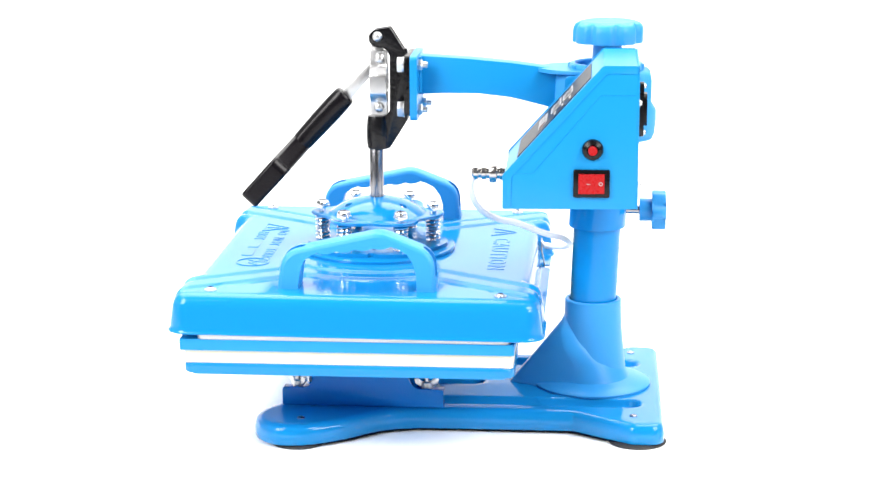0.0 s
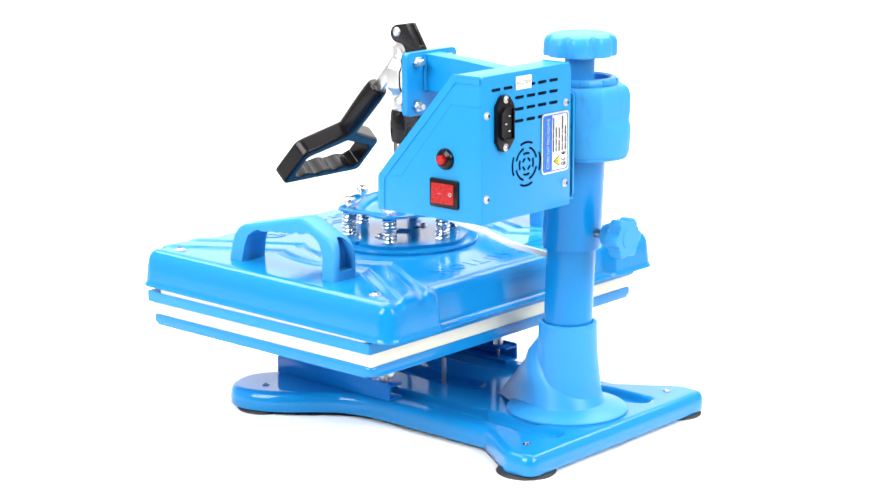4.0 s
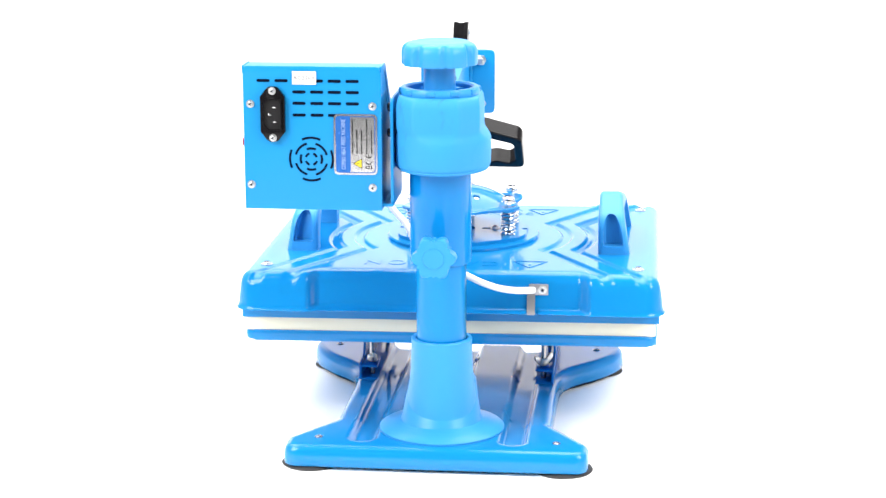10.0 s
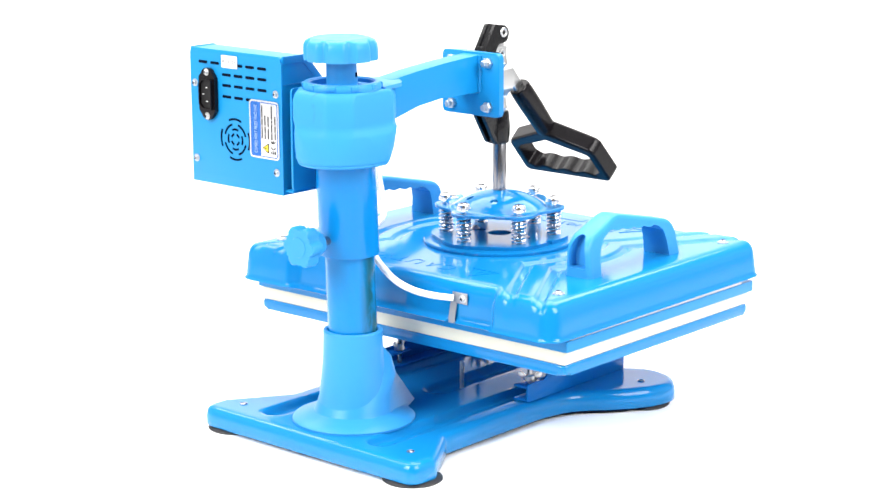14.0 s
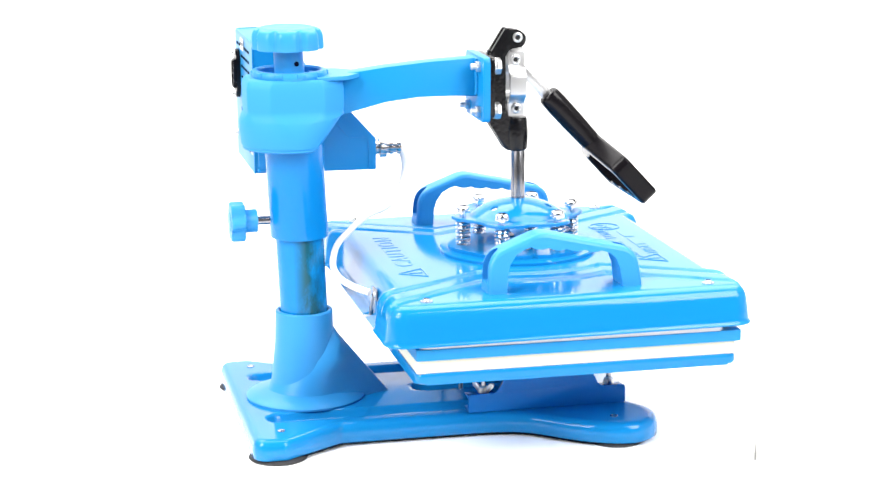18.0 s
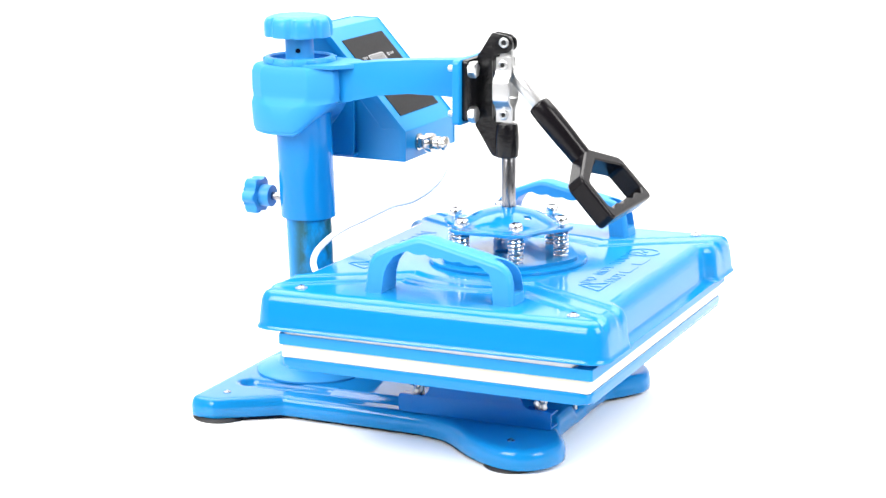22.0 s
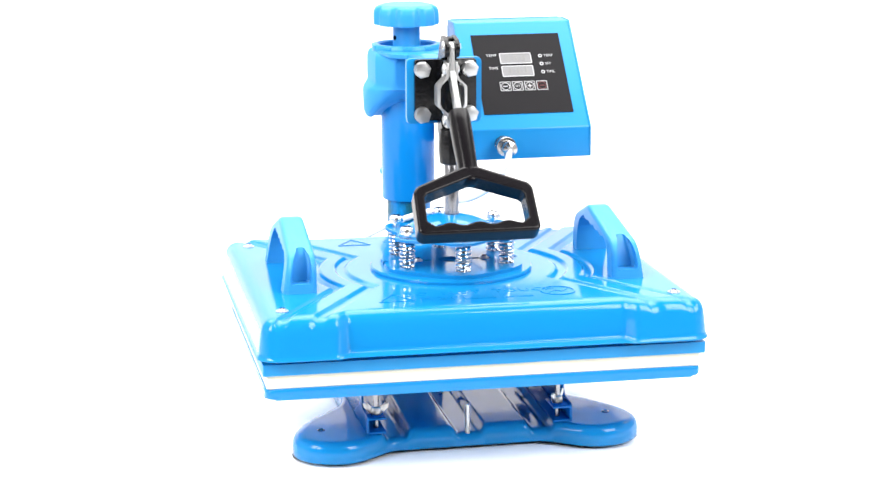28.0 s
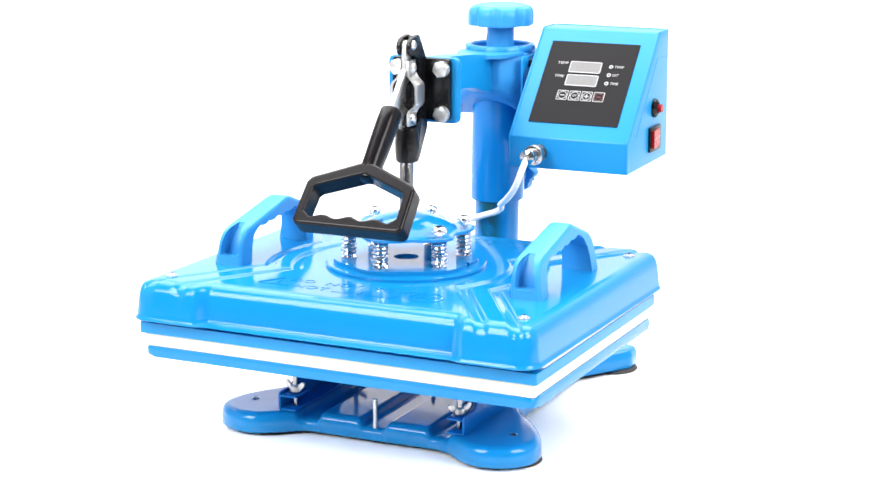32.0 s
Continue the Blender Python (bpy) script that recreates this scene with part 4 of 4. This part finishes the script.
panel = slope_part("display_panel", flat(rrect(0, 0, 0.0450, 0.0470, 0.0008), 0.0006), 0.1065, 0.0640, 0.0001, PANEL, R, "black printed display panel")
for s, wd in ((0.0816, "TEMP"), (0.0664, "TIME")):
    slope_part("display_window", flat(rrect(0, 0, 0.0154, 0.0056, 0.0010), 0.0004), 0.1030, s, 0.0008, WINDOW, panel, "grey unlit display window")
    slope_part("window_frame", frame_bm(rrect(0, 0, 0.0161, 0.0064, 0.0016), rrect(0, 0, 0.0153, 0.0056, 0.0012), 0.0004), 0.1030, s, 0.0010, PRINT, panel)
    for k in range(3):
        slope_part("digit", words("8", 0.0105, 0.0001), 0.0950 + 0.0080 * k, s, 0.0014, DIGIT, panel, "faint unlit digit")
    slope_part("panel_lettering", words(wd, 0.0042, 0.0001, 1.1), 0.0790, s + 0.0040, 0.0009, PRINT, panel, "white printed word " + wd)
for s, wd in ((0.0840, "TEMP"), (0.0745, "SET"), (0.0649, "TIME")):
    slope_part("indicator_ring", frame_bm(circle(0, 0, 0.0020, 20), circle(0, 0, 0.0010, 20), 0.0003), 0.1285, s, 0.0008, PRINT, panel)
    slope_part("panel_lettering", words(wd, 0.0038, 0.0001, 1.05, "LEFT"), 0.1320, s, 0.0009, PRINT, panel, "white printed word " + wd)
for k in range(4):
    x = 0.0878 + 0.01235 * k
    slope_part("key_frame", frame_bm(rrect(0, 0, 0.0054, 0.0054, 0.0007), rrect(0, 0, 0.0048, 0.0048, 0.0005), 0.0003), x, 0.0490, 0.0008, PRINT, panel)
    slope_part("key_ring", frame_bm(circle(0, 0, 0.0044, 28), circle(0, 0, 0.0038, 28), 0.0003), x, 0.0490, 0.0008, PRINT if k < 3 else DULL_RED, panel)
    if k == 1:
        slope_part("key_lettering", words("SET", 0.0030, 0.0001), x, 0.0490, 0.0009, PRINT, panel)
    else:
        slope_part("key_mark", flat(rrect(0, 0, 0.0023, 0.0005, 0.0001, 1), 0.0003), x, 0.0490, 0.0008, PRINT if k < 3 else DULL_RED, panel)
    if k == 2:
        slope_part("key_mark", flat(rrect(0, 0, 0.0005, 0.0023, 0.0001, 1), 0.0003), x, 0.0490, 0.0009, PRINT, panel)

# back panel with inlet, vents and labels
BY = 0.1770
bp = roundpoly([(BX0 - 0.0004, 0.2335), (BX1 - 0.0002, 0.2335), (BX1 - 0.0002, 0.3515), (BX1 - 0.0010, 0.3520), (BX1 - 0.0010, 0.3545), (BX1 - 0.003, 0.3572), (BX0 + 0.003, 0.3572), (BX0 + 0.0008, 0.3545), (BX0 + 0.0008, 0.3520), (BX0 - 0.0004, 0.3515)], 0.0006, 2)
rear = box_part("back_panel", prism(bp, "y", 0.1752, BY, 0.0004), PAINT_PLAIN, R, "blue sheet-metal back panel with vents")
BU, BV = (-1, 0, 0), (0, 0, 1)


def rear_part(name, bm, x, z, material, label="", lift=0.0001):
    return box_part(name, placed(bm, (x, BY + lift, z), BU, BV), material, rear, label)


for z, xs in ((0.3448, (0.1475, 0.1320, 0.1017, 0.0866, 0.0713)), (0.3353, (0.1170, 0.1017, 0.0866, 0.0713)), (0.3256, (0.1170, 0.1017, 0.0866, 0.0713)), (0.3155, (0.1170, 0.1017, 0.0866))):
    for x in xs:
        rear_part("vent_slot", flat(rrect(0, 0, 0.0056, 0.00125, 0.0012), 0.0003), x, z, RECESS_SHADE, "dark vent slot")
for r, w, off in ((0.0185, 50, 0), (0.0138, 58, 45), (0.0092, 50, 0), (0.0050, 50, 45)):
    for k in range(4):
        arc = [math.radians(off + 90 * k - w / 2 + w * i / 12) for i in range(13)]
        pts = [((r + 0.0009) * math.cos(a), (r + 0.0009) * math.sin(a)) for a in arc] + [((r - 0.0009) * math.cos(a), (r - 0.0009) * math.sin(a)) for a in arc[::-1]]
        rear_part("fan_slot", flat(pts, 0.0003), 0.1072, 0.2776, RECESS_SHADE, "curved dark fan slot")
for x, z in ((0.159, 0.3247), (0.0542, 0.3237), (0.1595, 0.2550), (0.0546, 0.2535)):
    screw_head(x, BY, z, rear, 0.0023, "y", STEEL, YAW)
inlet = roundpoly([(-0.0040, -0.0235), (0.0040, -0.0235), (0.0105, -0.0150), (0.0105, 0.0150), (0.0040, 0.0235), (-0.0040, 0.0235), (-0.0105, 0.0150), (-0.0105, -0.0150)], [0.004, 0.004, 0.003, 0.003, 0.004, 0.004, 0.003, 0.003], 4)
bm = prism(inlet, "z", 0, 0.0042, 0.0009)
inlet_ob = box_part("power_inlet", placed(bm, (0.1393, BY, 0.3164), BU, BV), BLACK, R, "black three-pin power inlet")
hole2 = roundpoly([(-0.0030, -0.0128), (0.0072, -0.0128), (0.0072, 0.0128), (-0.0030, 0.0128), (-0.0072, 0.0088), (-0.0072, -0.0088)], 0.0006, 2)
box_part("inlet_recess", placed(flat(hole2, 0.0003), (0.1393, BY + 0.0041, 0.3164), BU, BV), INK, inlet_ob, "dark inlet recess")
box_part("inlet_rim", placed(frame_bm([(x * 1.14, y * 1.08) for x, y in hole2], hole2, 0.0030), (0.1393, BY + 0.0040, 0.3164), BU, BV), BLACK, inlet_ob)
for x, z in ((0.0022, 0.0062), (-0.0022, 0.0), (0.0022, -0.0062)):
    box_part("contact_pin", placed(rbox(x - 0.0013, x + 0.0013, z - 0.0005, z + 0.0005, 0, 0.0024, 0.0003), (0.1393, BY + 0.0040, 0.3164), BU, BV), CHROME, inlet_ob, "bright contact pin")
for z in (0.3365, 0.2963):
    screw_head(0.1393, BY + 0.0038, z, inlet_ob, 0.0022, "y", STEEL, YAW)
rear_part("voltage_label", flat(rrect(0, 0, 0.0102, 0.0056, 0.0004), 0.0003), 0.1122, 0.3474, PAPER, "white paper voltage label", 0.0006)
rear_part("label_lettering", words("AC220V", 0.0046, 0.0001, 1.2), 0.1122, 0.3474, GREY_PRINT, "printed AC220V", 0.0011)
# rating label: its title runs upwards
LX, LZ = 0.0689, 0.2908
rear_part("rating_label", flat(rrect(0, 0, 0.0186, 0.0261, 0.0042, 6), 0.0003), LX, LZ, FOIL, "silver foil rating label with blue title band", 0.0006)
rear_part("label_border", frame_bm(rrect(0, 0, 0.0170, 0.0245, 0.0030), rrect(0, 0, 0.0163, 0.0238, 0.0025), 0.0002), LX, LZ, NAVY, "", 0.0009)
rear_part("title_band", flat(rrect(-0.0105, 0, 0.0061, 0.0241, 0.0022), 0.0002), LX, LZ, NAVY, "blue title band", 0.0008)
bm = words("COMBO HEAT PRESS MACHINE", 0.0052, 0.0001, 1.1)
wide = max(v.co.x for v in bm.verts) - min(v.co.x for v in bm.verts)
bm.transform(Matrix.Translation((-0.0102, 0, 0)) @ Matrix.Rotation(math.pi / 2, 4, "Z") @ Matrix.Diagonal((0.0430 / wide, 1, 1, 1)))
rear_part("label_lettering", bm, LX, LZ, PALE_PRINT, "pale title COMBO HEAT PRESS MACHINE", 0.0012)
# five lines of small print, as bars the length of their words
for x, spans in ((-0.0026, ((-0.0080, 0.0028), (0.0036, 0.0098), (0.0106, 0.0215))), (0.0012, ((-0.0080, -0.0040), (-0.0032, 0.0030), (0.0040, 0.0130))), (0.0052, ((-0.0080, 0.0016), (0.0028, 0.0122))),
                 (0.0096, ((-0.0080, -0.0022), (-0.0014, 0.0058), (0.0068, 0.0090), (0.0098, 0.0218))), (0.0138, ((-0.0078, -0.0020), (-0.0012, 0.0044), (0.0054, 0.0130)))):
    for a, b in spans:
        rear_part("text_bar", flat([(x - 0.00045, a), (x + 0.00045, a), (x + 0.00045, b), (x - 0.00045, b)], 0.0002), LX, LZ, INK, "", 0.0010)
rear_part("warning_triangle", flat(roundpoly([(0.0056, -0.0210), (0.0056, -0.0116), (-0.0026, -0.0163)], 0.0006, 3), 0.0002), LX, LZ, INK, "yellow warning triangle with dark outline", 0.0009)
rear_part("triangle_fill", flat(roundpoly([(0.0049, -0.0198), (0.0049, -0.0128), (-0.0012, -0.0163)], 0.0004, 3), 0.0002), LX, LZ, YELLOW, "", 0.0012)
rear_part("triangle_bolt", flat([(0.0008, -0.0166), (0.0036, -0.0168), (0.0036, -0.0160), (0.0008, -0.0158)], 0.0002), LX, LZ, INK, "", 0.0015)
for cz in (-0.0090, -0.0143):
    arc = [math.radians(190 + 160 * i / 14) for i in range(15)]
    pts = [(0.0112 + 0.0028 * math.cos(a), cz + 0.0028 * math.sin(a)) for a in arc] + [(0.0112 + 0.0021 * math.cos(a), cz + 0.0021 * math.sin(a)) for a in arc[::-1]]
    rear_part("mark_arc", flat(pts, 0.0002), LX, LZ, INK, "", 0.0010)
rear_part("mark_stem", flat([(0.01085, -0.0114), (0.01155, -0.0114), (0.01155, -0.0092), (0.01085, -0.0092)], 0.0002), LX, LZ, INK, "", 0.0012)
rear_part("waste_mark", frame_bm([(0.0086, -0.0206), (0.0118, -0.0210), (0.0118, -0.0182), (0.0086, -0.0186)], [(0.0092, -0.0202), (0.0112, -0.0204), (0.0112, -0.0188), (0.0092, -0.0190)], 0.0002), LX, LZ, INK, "", 0.0010)
rear_part("waste_bar", flat([(0.0130, -0.0212), (0.0139, -0.0212), (0.0139, -0.0180), (0.0130, -0.0180)], 0.0002), LX, LZ, INK, "", 0.0010)

# bracket between box and collar
bm = prism(roundpoly([(0.112, 0.2385), (0.174, 0.2385), (0.174, 0.3300), (0.112, 0.3300)], 0.004), "x", 0.0372, 0.0395, 0.0004)
join(bm, rbox(0.0375, 0.0480, 0.112, 0.174, 0.2365, 0.2388, 0.0008))
brk = box_part("box_bracket", bm, PAINT_PLAIN, R, "blue steel bracket behind the control box")
for y, z in ((0.168, 0.3220), (0.168, 0.3000), (0.130, 0.3220)):
    box_part("bolt_head", lathe([(0.0040, 0), (0.0040, 0.0022), (0.0028, 0.0034), (0.0, 0.0036)], at(0.0392, y, z, "x"), 16), BLACK, brk, "black bolt head")

# connector, cable and clamp
PX, PZ = 0.0778, 0.2485
bm = lathe([(0.0084, 0.0), (0.0084, 0.0018), (0.0064, 0.0020), (0.0064, 0.0040), (0.0070, 0.0042), (0.0070, 0.0058), (0.0060, 0.0060), (0.0060, 0.0078), (0.0094, 0.0082), (0.0096, 0.0128), (0.0092, 0.0134), (0.0058, 0.0137), (0.0058, 0.0156), (0.0068, 0.0160), (0.0068, 0.0190), (0.0054, 0.0194), (0.0054, 0.0214), (0.0070, 0.0218), (0.0070, 0.0246), (0.0050, 0.0254), (0.0032, 0.0264)], at(PX, 0.0612, PZ, "-y") @ Matrix.Diagonal((1, 1, 1.25, 1)), 28)
part("cable_connector", bm, NICKEL, R, "nickel-plated cable connector")
way = smooth_path([(0.0778, 0.0310, 0.2485), (0.0735, 0.0272, 0.2353), (0.0661, 0.0301, 0.2194), (0.0549, 0.0384, 0.2067), (0.0423, 0.0517, 0.1972), (0.0359, 0.0675, 0.1929), (0.0296, 0.0810, 0.1863), (0.0183, 0.0933, 0.1794), (0.0039, 0.1044, 0.1736), (-0.0125, 0.1117, 0.1671), (-0.0314, 0.1156, 0.1588), (-0.0485, 0.1121, 0.1521), (-0.0640, 0.1027, 0.1478), (-0.0790, 0.0912, 0.1455)], 8)
part("power_cable", tube(way, 0.0030, 12), CABLE, R, "white heater cable")
bm = rbox(-0.0918, -0.0745, 0.0866, 0.0876, 0.1402, 0.1502, 0.0003)
strap = [(0.0868, 0.1410), (0.0884, 0.1340), (0.0900, 0.1265), (0.0900, 0.1222), (0.0908, 0.1222), (0.0908, 0.1267), (0.0892, 0.1342), (0.0876, 0.1414)]
join(bm, prism(strap, "x", -0.0800, -0.0728))
clamp = part("cable_clamp", bm, STRAP, R, "dull zinc cable clamp and strap")
screw_head(-0.0868, 0.0874, 0.1452, clamp, 0.0027, "y", STEEL)


# ---- turning together ----
TURN = ((0, 265.52), (1.5, 251.47), (3.4, 234.07), (7, 201.07), (9.5, 178.64), (12, 156.58), (14.5, 134.2), (18, 102.88), (20.5, 79.96), (23, 56.8), (25.5, 34.21), (30, -6.45), (32, -24.96))


def turned(t):
    """The turntable's angle: a smooth curve through the rows of TURN."""
    ts, angles = [r[0] for r in TURN], [r[1] for r in TURN]
    slopes = np.gradient(angles, ts)
    k = min(max(int(np.searchsorted(ts, t)) - 1, 0), len(ts) - 2)
    w = ts[k + 1] - ts[k]
    q = (t - ts[k]) / w
    return float((1 + 2 * q) * (1 - q) ** 2 * angles[k] + q * (1 - q) ** 2 * w * slopes[k] + q * q * (3 - 2 * q) * angles[k + 1] + q * q * (q - 1) * w * slopes[k + 1])


def motions():
    rows = [(float(t), pose(0, 0, 0, 0, 0, turned(t))) for t in range(33)]
    walk(press, rows)
    walk(table, rows)


motions()
